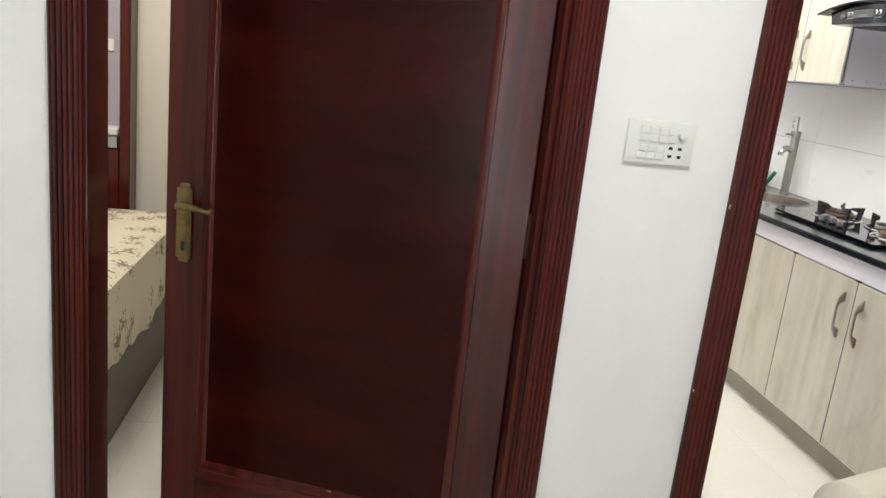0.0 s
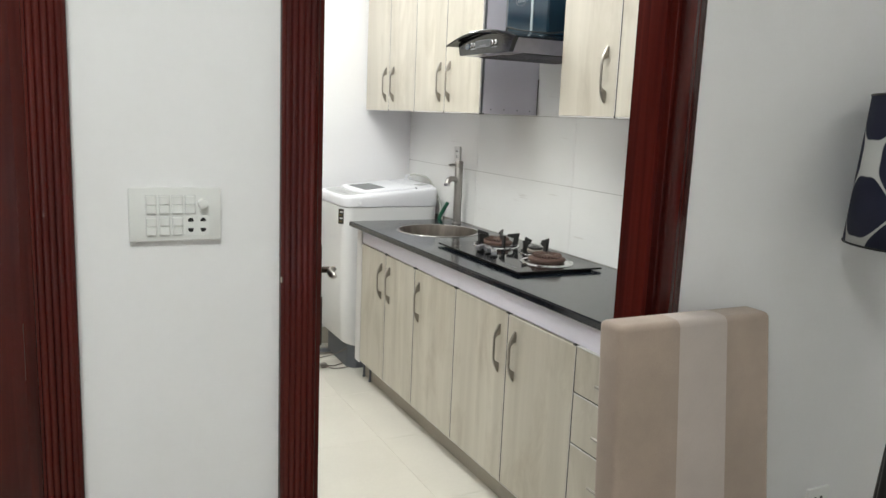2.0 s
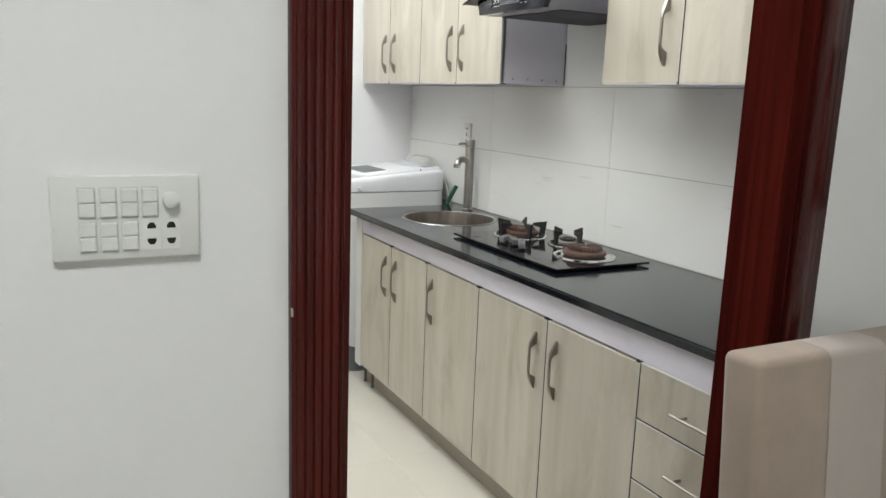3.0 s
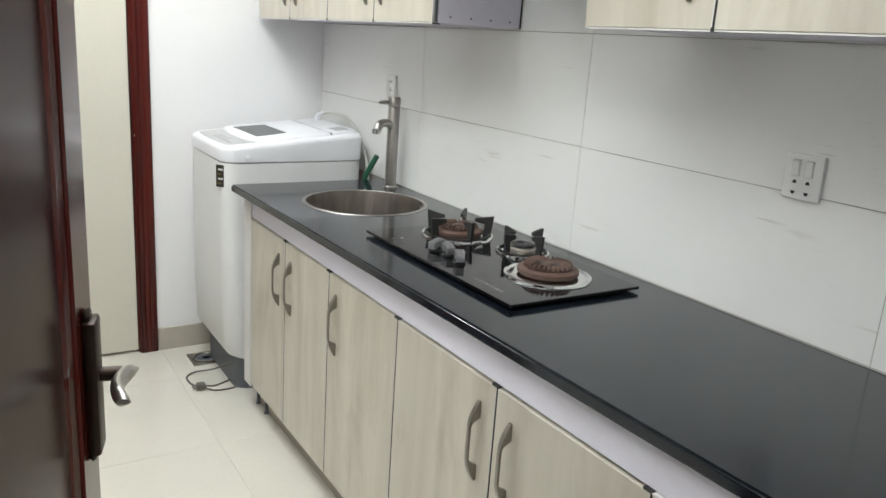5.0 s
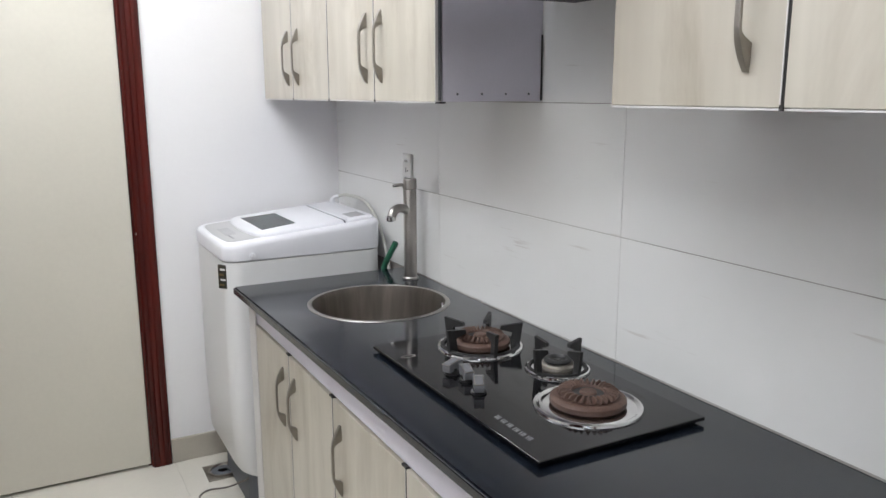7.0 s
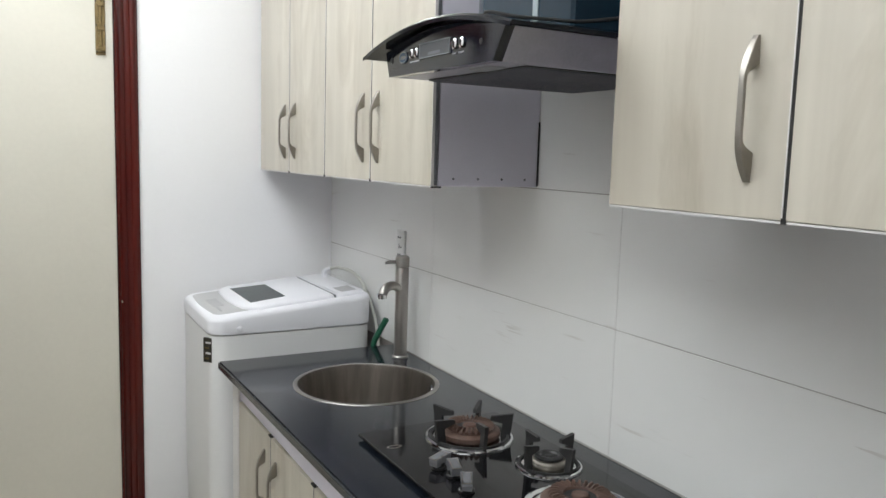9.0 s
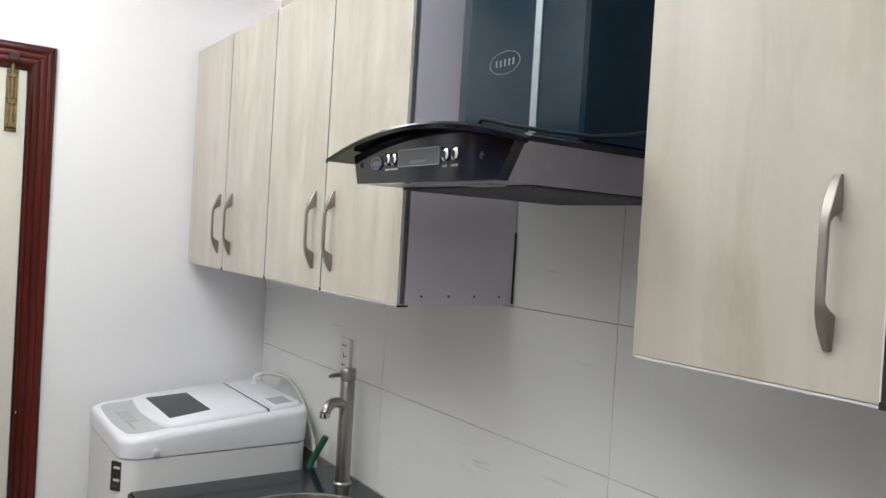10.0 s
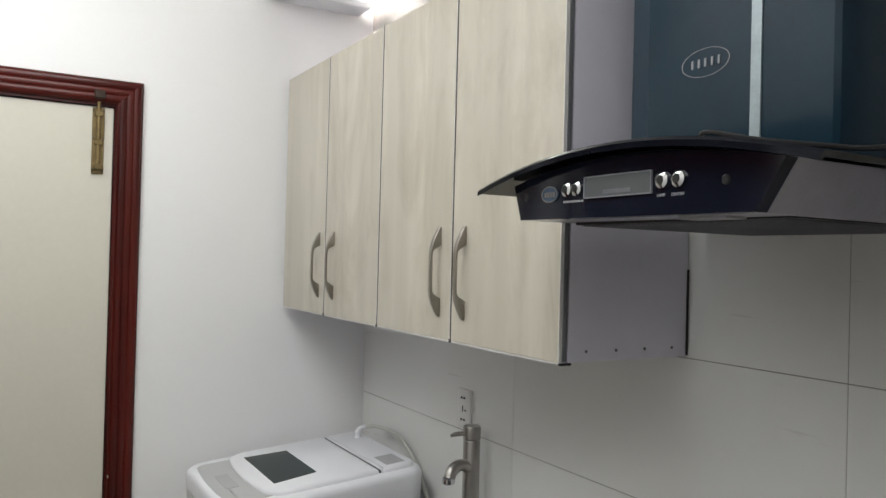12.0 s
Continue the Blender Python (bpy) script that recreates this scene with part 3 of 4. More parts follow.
def bow_handle(parent, x, y, z0, z1, reach=0.026):
    """A bow handle on a face that looks to -x: deep solid feet and a slim flat grip between them."""
    n, rings = 40, []
    for i in range(n + 1):
        s = i / n
        e = min(s, 1 - s)
        z = z0 + (z1 - z0) * s
        out = 0.004 + (reach - 0.004) * math.sin(min(1.0, e / 0.34) * math.pi / 2) ** 0.9
        hollow = min(1.0, max(0.0, (e - 0.205) / 0.075))
        inner = max(0.0, out - 0.0055) * hollow * (2 - hollow)
        w = 0.0046 + 0.0014 * min(1.0, e / 0.12) - 0.0012 * hollow
        rings.append([(x - out, y - w + 0.001, z), (x - out, y + w - 0.001, z), (x - out + 0.001, y + w, z), (x - inner, y + w, z), (x - inner, y - w, z), (x - out + 0.001, y - w, z)])
    part("handle", loft(rings), SATIN, parent, "satin nickel bow handle", True)


def cabinet_door(parent, y0, y1, z0, z1, front, handle=None, edge=True, joint=True):
    """A laminate door on a face that looks to -x, with a pale edge strip at foot and side."""
    door = part("door", box(front, front + 0.016, y0 + 0.0026, y1 - 0.0026, z0, z1, 0.0012, 1), LAMINATE, parent, "pale wood-grain laminate door")
    if edge:
        part("edge_strip", box(front + 0.001, front + 0.017, y0 + 0.0024, y1 - 0.0024, z0 - 0.0035, z0 - 0.0005), EDGE, door)
        if joint:
            # Dark strip imitates the shade of the open joint over the lit carcass.
            part("gap_shade", box(front + 0.0008, front + 0.0178, y0 - 0.0024, y0 + 0.0024, z0, z1), DARK_GAP, door)
        wide = 0.0018 if front > 2.3 else 0.0011
        part("edge_strip", box(front - 0.0004, front + 0.010, y0 + 0.0024, y0 + 0.0024 + wide, z0, z1), EDGE, door)
        if front < 2.3:
            # Dark strip for the shaded gap between door top and rail.
            part("dark_tab", box(front - 0.0006, front + 0.014, y0 - 0.0035, y0 + 0.018, z1 + 0.0002, z1 + 0.0048), DARK_GAP, door)
        elif joint:
            part("dark_tab", box(front - 0.0012, front + 0.014, y0 - 0.0035, y0 + 0.0035, z0 - 0.0042, z0 + 0.004), DARK_GAP, door)
    if handle:
        bow_handle(door, front, *handle)
    return door


def base_unit(y0, y1, label, doors, body_top=0.768):
    unit = thing("base_cabinet", (2.47, (y0 + y1) / 2, 0), label, "cabinet", "base cabinets")
    body = box(FRONT + 0.018, 2.757, y0 + 0.001, y1 - 0.001, 0.105, body_top)
    part("body", body, CARCASS, unit)
    part("rail", box(FRONT + 0.006, FRONT + 0.018, y0, y1, 0.776, TOP - SLAB), CARCASS, unit, "lilac white rail under the worktop")
    part("plinth", box(FRONT + 0.056, FRONT + 0.07, y0, y1, 0, 0.105), PLINTH, unit, "beige plinth")
    for a, b, handle in doors:
        cabinet_door(unit, a, b, 0.115, 0.770, FRONT, handle and (handle, 0.532, 0.718))
    return unit


PALE = "pale wood-grain laminate base cabinet with "
base_unit(3.812, 4.540, PALE + "two doors under the sink", [(4.171, 4.520, 4.226), (3.812, 4.171, 4.116)], 0.685)
base_unit(3.391, 3.812, PALE + "one door beside the hob", [(3.391, 3.812, 3.757)])
base_unit(2.545, 3.391, PALE + "two doors under the hob", [(2.966, 3.391, 3.021), (2.545, 2.966, 2.911)])
drawers = base_unit(2.104, 2.545, PALE + "three drawers near the doorway", [])
for z0, z1 in ((0.622, 0.770), (0.452, 0.614), (0.115, 0.444)):
    front = part("drawer", box(FRONT, FRONT + 0.016, 2.108, 2.543, z0, z1, 0.0012, 1), LAMINATE, drawers, "pale wood-grain laminate drawer front")
    part("edge_strip", box(FRONT - 0.001, FRONT + 0.016, 2.108, 2.543, z1 + 0.0005, z1 + 0.004), EDGE, front)
    # Dark strip in place of the shade under each drawer front.
    part("gap_shade", box(FRONT + 0.0015, FRONT + 0.017, 2.106, 2.5445, z0 - 0.0045, z0 - 0.0003), DARK_GAP, front)
    zc = (z0 + z1) / 2 - 0.008 if z0 > 0.2 else 0.36
    bar = sweep([(FRONT - 0.026, 2.258, zc), (FRONT - 0.026, 2.402, zc)], 0.0045, 10)
    for y in (2.288, 2.372):
        merge(bar, sweep([(FRONT, y, zc), (FRONT - 0.026, y, zc)], 0.004, 8))
    part("handle", bar, SATIN, front, "slim satin nickel bar handle", True)
for y in (4.470, 4.566):
    foot = thing("cabinet_foot", (FRONT + 0.046, y, 0), "black plastic foot under the end of the base cabinets", "cabinet foot", "cabinet feet")
    part("stem", lathe((FRONT + 0.046, y, 0), [(0.009, 0), (0.009, 0.006), (0.006, 0.010), (0.006, 0.085), (0.009, 0.09), (0.009, 0.105)], 16), BASE_GREY, foot, smooth=True)
panel = thing("end_panel", (2.47, 4.57, 0), "white end panel at the sink end of the base cabinets", "cabinet panel")
part("board", box(FRONT + 0.004, 2.757, 4.542, 4.596, 0.105, TOP - SLAB, 0.002, 1), CARCASS, panel)
part("plinth", box(FRONT + 0.056, FRONT + 0.07, 4.541, 4.590, 0, 0.105), PLINTH, panel, "beige plinth")
part("edge_strip", box(FRONT - 0.001, FRONT + 0.004, 4.523, 4.596, 0.10, TOP - SLAB - 0.004), EDGE, panel)

# worktop with a round cut for the sink
SX, SY, SR = 2.482, 4.206, 0.205


def worktop():
    bm = bmesh.new()
    x0, x1, y0, y1 = 2.140, 2.757, 2.104, 4.612
    n = 48
    angles = [math.tau * i / n for i in range(n)]
    ya, yb = SY - 0.30, SY + 0.30
    corners = []
    for a in angles:
        c, s = math.cos(a), math.sin(a)
        k = min((x1 - SX) / c if c > 1e-9 else (x0 - SX) / c if c < -1e-9 else 9, (yb - SY) / s if s > 1e-9 else (ya - SY) / s if s < -1e-9 else 9)
        corners.append((SX + k * c, SY + k * s))
    for corner in ((x0, ya), (x1, ya), (x0, yb), (x1, yb)):
        i = min(range(n), key=lambda j: (corners[j][0] - corner[0]) ** 2 + (corners[j][1] - corner[1]) ** 2)
        corners[i] = corner
    for z, flip in ((TOP, False), (TOP - SLAB, True)):
        inner = [bm.verts.new((SX + SR * math.cos(a), SY + SR * math.sin(a), z)) for a in angles]
        outer = [bm.verts.new((*p, z)) for p in corners]
        for i in range(n):
            j = (i + 1) % n
            f = [inner[i], outer[i], outer[j], inner[j]]
            bm.faces.new(f[::-1] if flip else f)
        if not flip:
            top_inner = inner
        else:
            for i in range(n):
                j = (i + 1) % n
                bm.faces.new((top_inner[i], top_inner[j], inner[j], inner[i]))
    for a, b in ((y0, ya), (yb, y1)):
        box(x0, x1, a, b, TOP - SLAB, TOP, bm=bm)
    box(x0, x0 + 0.001, ya, yb, TOP - SLAB, TOP, bm=bm)
    bmesh.ops.remove_doubles(bm, verts=bm.verts, dist=0.0004)
    edge = box(x0 - 0.006, x0 + 0.002, y0, y1 + 0.004, TOP - SLAB + 0.002, TOP - 0.0035, 0.003, 2)
    for mesh in (bm, edge):
        for v in mesh.verts:
            if v.co.x < 2.20:
                v.co.x += (4.612 - v.co.y) * 0.0150
    return bm, edge


counter = thing("worktop", (2.45, 3.36, TOP - SLAB), "polished black granite worktop along the kitchen wall", "worktop")
slab_mesh, edge_mesh = worktop()
part("slab", slab_mesh, GRANITE, counter)
part("front_edge", edge_mesh, GRANITE, counter, "rounded polished front edge")

sink = thing("sink", (SX, SY, TOP), "round stainless steel sink bowl set in the black worktop", "sink")
part("bowl", lathe((SX, SY, TOP), [(0.2035, 0.002), (0.199, -0.02), (0.193, -0.10), (0.182, -0.155), (0.15, -0.176), (0.05, -0.184), (0.0005, -0.184)], 56, False), BOWL, sink, smooth=True)
part("rim", lathe((SX, SY, TOP), [(0.219, 0.0005), (0.2175, 0.0022), (0.211, 0.0034), (0.2055, 0.0024), (0.2025, -0.003)], 56, False), FAUCET_STEEL, sink, "bright steel rim", True)
part("waste", lathe((SX, SY, TOP - 0.183), [(0.040, 0.0), (0.038, 0.004), (0.022, 0.002), (0.0005, 0.001)], 28, False), CHROME, sink, smooth=True)
part("overflow", moved(lathe((0, 0, 0), [(0.020, 0), (0.019, 0.005), (0.009, 0.006), (0.0005, 0.003)], 20, False), pose(SX + 0.183, SY - 0.074, TOP - 0.027, 0, -90, -20)), CHROME, sink, "chrome overflow cap", True)

FX, FY = 2.704, 4.438
tap = thing("tap", (FX, FY, TOP), "tall single-lever steel tap behind the sink", "tap")
part("base_ring", lathe((FX, FY, TOP), [(0.028, 0), (0.028, 0.005), (0.024, 0.009)], 28), FAUCET_STEEL, tap, smooth=True)
part("column", lathe((FX, FY, TOP), [(0.0225, 0.006), (0.0225, 0.306), (0.021, 0.309)], 28), FAUCET_STEEL, tap, smooth=True)
part("cap", lathe((FX, FY, TOP), [(0.0205, 0.310), (0.0235, 0.312), (0.0235, 0.342), (0.021, 0.347), (0.012, 0.348)], 28), FAUCET_STEEL, tap, smooth=True)
part("lever", sweep(smooth_path([(FX - 0.01, FY + 0.004, TOP + 0.326), (FX - 0.042, FY + 0.006, TOP + 0.327), (FX - 0.060, FY + 0.008, TOP + 0.324)], 5), [0.0062] * 8 + [0.0045] * 3, 10), FAUCET_STEEL, tap, smooth=True)
dx, dy = -0.94, -0.34
spout = [(FX + dx * d, FY + dy * d, TOP + z) for d, z in ((0.008, 0.236), (0.034, 0.249), (0.060, 0.251), (0.080, 0.242), (0.090, 0.225))]
part("spout", sweep(smooth_path(spout, 6), 0.0150, 14), FAUCET_STEEL, tap, smooth=True)
part("aerator", lathe((FX + dx * 0.0925, FY + dy * 0.0925, TOP + 0.213), [(0.014, 0), (0.0165, 0.002), (0.0165, 0.014), (0.014, 0.016)], 20), CHROME, tap, "chrome aerator ring", True)

# ---- hob ----
HX0, HX1, HY0, HY1 = 2.281, 2.673, 3.080, 3.788
hob = thing("gas_hob", ((HX0 + HX1) / 2, (HY0 + HY1) / 2, TOP), "black glass three-burner gas hob, one pan support missing", "hob")
part("tray", box(HX0 + 0.03, HX1 - 0.03, HY0 + 0.03, HY1 - 0.03, TOP, TOP + 0.007), BLACK, hob)
part("glass", box(HX0, HX1, HY0, HY1, TOP + 0.007, TOP + 0.015, 0.0015, 2), GLASS_BLACK, hob, "polished black glass plate")
GZ = TOP + 0.0152


def burner(x, y, size, supported, turn=0.0, prongs=4):
    b = part("burner", lathe((x, y, GZ), [(size, 0.0), (size * 0.99, 0.004), (size * 0.94, 0.0055), (size * 0.88, 0.002), (size * 0.78, 0.0045), (size * 0.66, 0.002), (size * 0.3, 0.002)], 48), CHROME, hob, "chrome drip ring with raised lip", True)
    metal = RUSTY if size > 0.09 else DRAIN_STEEL
    big = size > 0.09
    r = size * 0.70 if big else size * 0.54
    low = 0.0 if big else -0.006
    part("burner_bowl", lathe((x, y, GZ), [(r * 0.84, 0.002), (r * 0.86, 0.006), (r * 0.98, 0.008), (r, 0.011), (r * 0.99, 0.019 + low), (r * 0.90, 0.0235 + low), (r * 0.80, 0.0245 + low), (r * 0.3, 0.0240 + low)], 48), metal, b, "rusted burner bowl" if big else "", True)
    part("cap_joint", lathe((x, y, GZ), [(r * 0.70, 0.0235 + low), (r * 0.70, 0.0275 + low)], 32), IRON, b, "dark joint under the flame cap", True)
    teeth = 28 if big else 40
    n = teeth * 4
    rings = []
    # radius, height, depth of the grooves between the ribs
    for radius, h, dip in ((0.58, 0.0262, 0), (0.76, 0.0262, 0), (0.79, 0.0272, 0.0), (0.79, 0.0322, 0.0040), (0.75, 0.0362, 0.0072), (0.63, 0.0378, 0.0080), (0.50, 0.0366, 0.0056), (0.43, 0.0320, 0), (0.40, 0.0268, 0), (0.28, 0.0264, 0), (0.23, 0.0272, 0), (0.21, 0.0318, 0), (0.18, 0.0330, 0), (0.01, 0.0334, 0)):
        ring = []
        for i in range(n):
            a = math.tau * i / n
            sunk = 1.0 if big and i % 4 in (2, 3) else 0.0
            rr = r * radius * (1 - 0.05 * sunk * (1 if dip > 0.0028 and radius > 0.7 else 0))
            ring.append((x + rr * math.cos(a), y + rr * math.sin(a), GZ + (h if big else 0.0262 + (h - 0.0262) * 0.6) + low - dip * sunk))
        rings.append(ring)
    part("flame_cap", loft(rings), metal if big else IRON, b, "rusted toothed flame cap" if big else "")
    if supported:
        part("support_ring", lathe((x, y, GZ), [(size * 0.84, 0.003), (size * 0.90, 0.003), (size * 0.90, 0.009), (size * 0.84, 0.009)], 40, False), IRON, b, smooth=True)
        for k in range(prongs):
            a = turn + k * 360 / prongs
            leg = bmesh.new()
            for w in (-0.0044, 0.0044):
                pts = [(size * 0.92, w, 0.003), (size * 0.97, w, 0.046), (size * 0.99, w, 0.060), (size * 0.47, w, 0.053), (size * 0.45, w, 0.044), (size * 0.74, w, 0.036), (size * 0.70, w, 0.003)]
                ring = [leg.verts.new(p) for p in pts]
                leg.faces.new(ring)
            leg.verts.ensure_lookup_table()
            for i in range(7):
                j = (i + 1) % 7
                leg.faces.new((leg.verts[i], leg.verts[j], leg.verts[7 + j], leg.verts[7 + i]))
            part("prong", moved(leg, pose(x, y, GZ, 0, 0, a)), IRON, b)
    return b


burner(2.512, 3.655, 0.106, True, 45, 5)
burner(2.582, 3.432, 0.074, True, 8)
burner(2.508, 3.232, 0.110, False)
KNOBS = ((2.358, 3.522, 20), (2.366, 3.470, 75), (2.352, 3.396, 62))
for x, y, turn in KNOBS:
    knob = part("knob", lathe((x, y, GZ), [(0.017, 0), (0.017, 0.004), (0.013, 0.006), (0.012, 0.014), (0.006, 0.015)], 24), BLACK, hob, "black knob with steel grip", True)
    grip = loft([[(-0.020, -0.010, 0.008), (0.021, -0.011, 0.008), (0.021, 0.011, 0.008), (-0.020, 0.010, 0.008)],
                 [(-0.021, -0.011, 0.018), (0.023, -0.0125, 0.020), (0.023, 0.0125, 0.020), (-0.021, 0.011, 0.018)],
                 [(-0.019, -0.0105, 0.025), (0.023, -0.0125, 0.031), (0.023, 0.0125, 0.031), (-0.019, 0.0105, 0.025)]])
    part("grip", moved(grip, pose(x, y, GZ, 0, 0, turn)), KNOB_STEEL, knob, "grey metal lever grip with bright edge")
    slant = math.degrees(math.atan2(0.006, 0.042))
    part("grip_edge", moved(box(-0.0205, 0.0215, -0.0105, 0.0105, 0.0282, 0.0290), pose(x, y, GZ, 0, 0, turn) @ pose(0, 0, 0, 0, -slant, 0)), SATIN, knob, "bright edge of the grip")
    part("grip_face", moved(box(-0.0180, 0.0190, -0.0080, 0.0080, 0.0290, 0.0294), pose(x, y, GZ, 0, 0, turn) @ pose(0, 0, 0, 0, -slant, 0)), GRIP_FACE, knob)
oval = [(0.019 * math.cos(math.tau * i / 24), 0.009 * math.sin(math.tau * i / 24)) for i in range(24)]
part("badge", loft([[(2.322 + a * k, 3.672 + b * k, GZ + h) for a, b in oval] for k, h in ((1.0, -0.0002), (1.0, 0.0005), (0.72, 0.0005), (0.72, -0.0002))], True, False), SATIN, hob, "small oval badge")
PRINT_Y = 3.156
for k in range(6):
    y = PRINT_Y + 0.0212 * k
    for a, b in ((0.0, 0.006), (0.005, 0.010), (0.011, 0.015)):
        part("print_bar", loft([[(2.313 + 0.013 * s, y + a + 0.004 * s + d, z) for s, d in ((0, 0), (1, 0), (1, 0.0020), (0, 0.0020))] for z in (GZ - 0.0001, GZ + 0.0003)]), PRINT_GREY, hob)

# ---- washing machine ----


def washer():
    x0, x1, y0, y1 = 2.130, 2.712, 4.684, 5.190
    w = thing("washing_machine", ((x0 + x1) / 2, (y0 + y1) / 2, 0), "white top-loading washing machine with tinted lid window", "washing machine")

    def ring(z, inset, front=0.0, r=0.055):
        pts = []
        xs, xe, ys, ye = x0 + inset + front, x1 - inset, y0 + inset, y1 - inset
        for cx, cy, a0 in ((xe - r, ye - r, 0), (xs + r, ye - r, 90), (xs + r, ys + r, 180), (xe - r, ys + r, 270)):
            for k in range(7):
                a = radians(a0 + 15 * k)
                pts.append((cx + r * math.cos(a), cy + r * math.sin(a), z(cx + r * math.cos(a)) if callable(z) else z))
        # the front bulges a little
        return [(px - 0.016 * math.cos(math.pi * (py - (ys + ye) / 2) / (ye - ys)) * max(0.0, (xe - px) / (xe - xs)) ** 3, py, pz) for px, py, pz in pts]

    part("base", loft([ring(z, 0.03, 0.03) for z in (0.0, 0.20)]), BASE_GREY, w, "dark grey base")
    sag = lambda x: 0.115 + 0.10 * max(0.0, (2.30 - x) / 0.17) * 0.5
    part("body", loft([ring(sag, 0.012, 0.020), ring(lambda x: sag(x) + 0.03, 0.004, 0.006), ring(0.42, 0.002), ring(0.9445, 0.003)]), APPLIANCE_BODY, w, smooth=True)
    slope = lambda h: (lambda x: h + 0.052 * (x - x0) / (x1 - x0))
    part("top_cover", loft([ring(0.946, 0.006), ring(0.950, 0.001), ring(slope(0.988), -0.001), ring(slope(1.000), 0.003), ring(slope(1.006), 0.010), ring(slope(1.007), 0.020)]), APPLIANCE, w, "white plastic top cover", True)
    tilt = math.degrees(math.atan2(0.052, x1 - x0))
    base = pose(x0, (y0 + y1) / 2, 1.0062, 0, -tilt, 0)

    def slab(xa, xb, half, r_front, r_back, bow, steps):
        """A flat lid with rounded corners and a bowed front, its rim eased; steps: inset and height."""
        rings = []
        for inset, z in steps:
            pts = []
            for cx, cy, a0, r in ((xb - r_back, half - r_back, 0, r_back), (xa + r_front, half - r_front, 90, r_front), (xa + r_front, -half + r_front, 180, r_front), (xb - r_back, -half + r_back, 270, r_back)):
                for k in range(6):
                    a = radians(a0 + 18 * k)
                    pts.append((cx + (r - inset) * math.cos(a), cy + (r - inset) * math.sin(a)))
                if a0 == 90:
                    pts += [(xa + inset, (half - r_front) * (1 - 0.25 * k)) for k in range(1, 8)]
            rings.append([(px - bow * max(0.0, 1 - (py / half) ** 2) * max(0.0, (xb - px) / (xb - xa)) ** 2, py, z) for px, py in pts])
        return rings

    lid = part("lid", moved(loft(slab(0.128, 0.446, 0.222, 0.050, 0.010, 0.022, ((0.0, -0.002), (0.001, 0.008), (0.005, 0.0125), (0.011, 0.0145)))), base), APPLIANCE, w, "white lid with a tinted window", True)
    part("lid_window", moved(loft([[(px, py, z) for px, py in ((0.158, -0.150), (0.290, -0.128), (0.290, 0.138), (0.158, 0.152))] for z in (0.0138, 0.0152)]), base), LID_GLASS, lid, "dark tinted window")
    part("lid_hinge", moved(box(0.4475, 0.4500, -0.218, 0.216, -0.001, 0.010), base), BASE_GREY, w, "dark joint behind the lid")
    part("rear_deck", moved(loft(slab(0.4515, 0.566, 0.222, 0.006, 0.030, 0.0, ((0.0, -0.002), (0.001, 0.008), (0.004, 0.0120), (0.009, 0.0135)))), base), APPLIANCE, w, smooth=True)
    panel_ = part("control_panel", moved(loft(slab(0.024, 0.140, 0.205, 0.030, 0.004, 0.012, ((0.0, -0.001), (0.001, 0.0024), (0.004, 0.0030)))), base), PANEL_GREY, w, "pale grey control panel", True)
    part("display", moved(box(0.045, 0.082, -0.075, 0.060, 0.0030, 0.0042), base), APPLIANCE_GREY, panel_, "grey display")
    for k in range(6):
        part("button", moved(box(0.048, 0.056, -0.165 + 0.014 * k, -0.156 + 0.014 * k, 0.0030, 0.0044, 0.001, 1), base), APPLIANCE_GREY, panel_)
    part("label", moved(box(0.480, 0.540, -0.195, -0.105, 0.0134, 0.0140), base), APPLIANCE_GREY, w, "printed grey label")
    corner = pose(2.1275, 4.732, 0.893, 0, 0, -52)
    part("sticker", moved(box(-0.0175, 0.0175, -0.003, 0.004, -0.042, 0.042), corner), BLACK_STICKER, w, "black and gold energy sticker")
    for k in range(4):
        part("sticker_bar", moved(box(-0.012 + 0.004 * (k % 2), 0.006 + 0.007 * (k % 2), -0.0036, -0.003, -0.032 + 0.018 * k, -0.025 + 0.018 * k), corner), EDGE if k % 2 else BRASS, w)
    part("cap", moved(lathe((0, 0, 0), [(0.011, 0), (0.010, 0.008), (0.004, 0.010)], 16), pose(2.222, y0 + 0.002, 0.966, 90)), APPLIANCE, w, smooth=True)
    for k in range(6):
        part("name_bar", box(2.565 + 0.013 * k, 2.574 + 0.013 * k, y0 + 0.0020, y0 + 0.0032, 1.000, 1.009), PANEL_GREY, w)
    inlet = part("inlet", lathe((2.662, 5.075, 1.0635), [(0.015, 0), (0.015, 0.005), (0.009, 0.008), (0.009, 0.016), (0.011, 0.018), (0.011, 0.024)], 18), APPLIANCE, w, "white inlet elbow", True)
    part("elbow", sweep(smooth_path([(2.662, 5.075, 1.084), (2.667, 5.073, 1.094), (2.686, 5.070, 1.099)], 5), 0.0078, 12), APPLIANCE, inlet, smooth=True)
    return w


washer()
hose = smooth_path([(2.684, 5.070, 1.099), (2.716, 5.04, 1.104), (2.742, 4.93, 1.090), (2.742, 4.80, 1.02), (2.735, 4.70, 0.90), (2.733, 4.655, 0.70), (2.733, 4.65, 0.30)], 8)
solid("water_hose", sweep(hose, 0.0065, 10), WHITE_HOSE, "white water hose from the washing machine down behind the worktop", "hose", smooth=True)
pipe = bmesh.new()
sweep([(2.685, 4.640, 0.60), (2.685, 4.640, 0.84), (2.695, 4.636, 0.895), (2.730, 4.612, 0.978)], 0.0110, 14, pipe, True)
sweep([(2.7295, 4.6125, 0.9765), (2.7310, 4.6115, 0.9800)], 0.0075, 14, pipe, True)
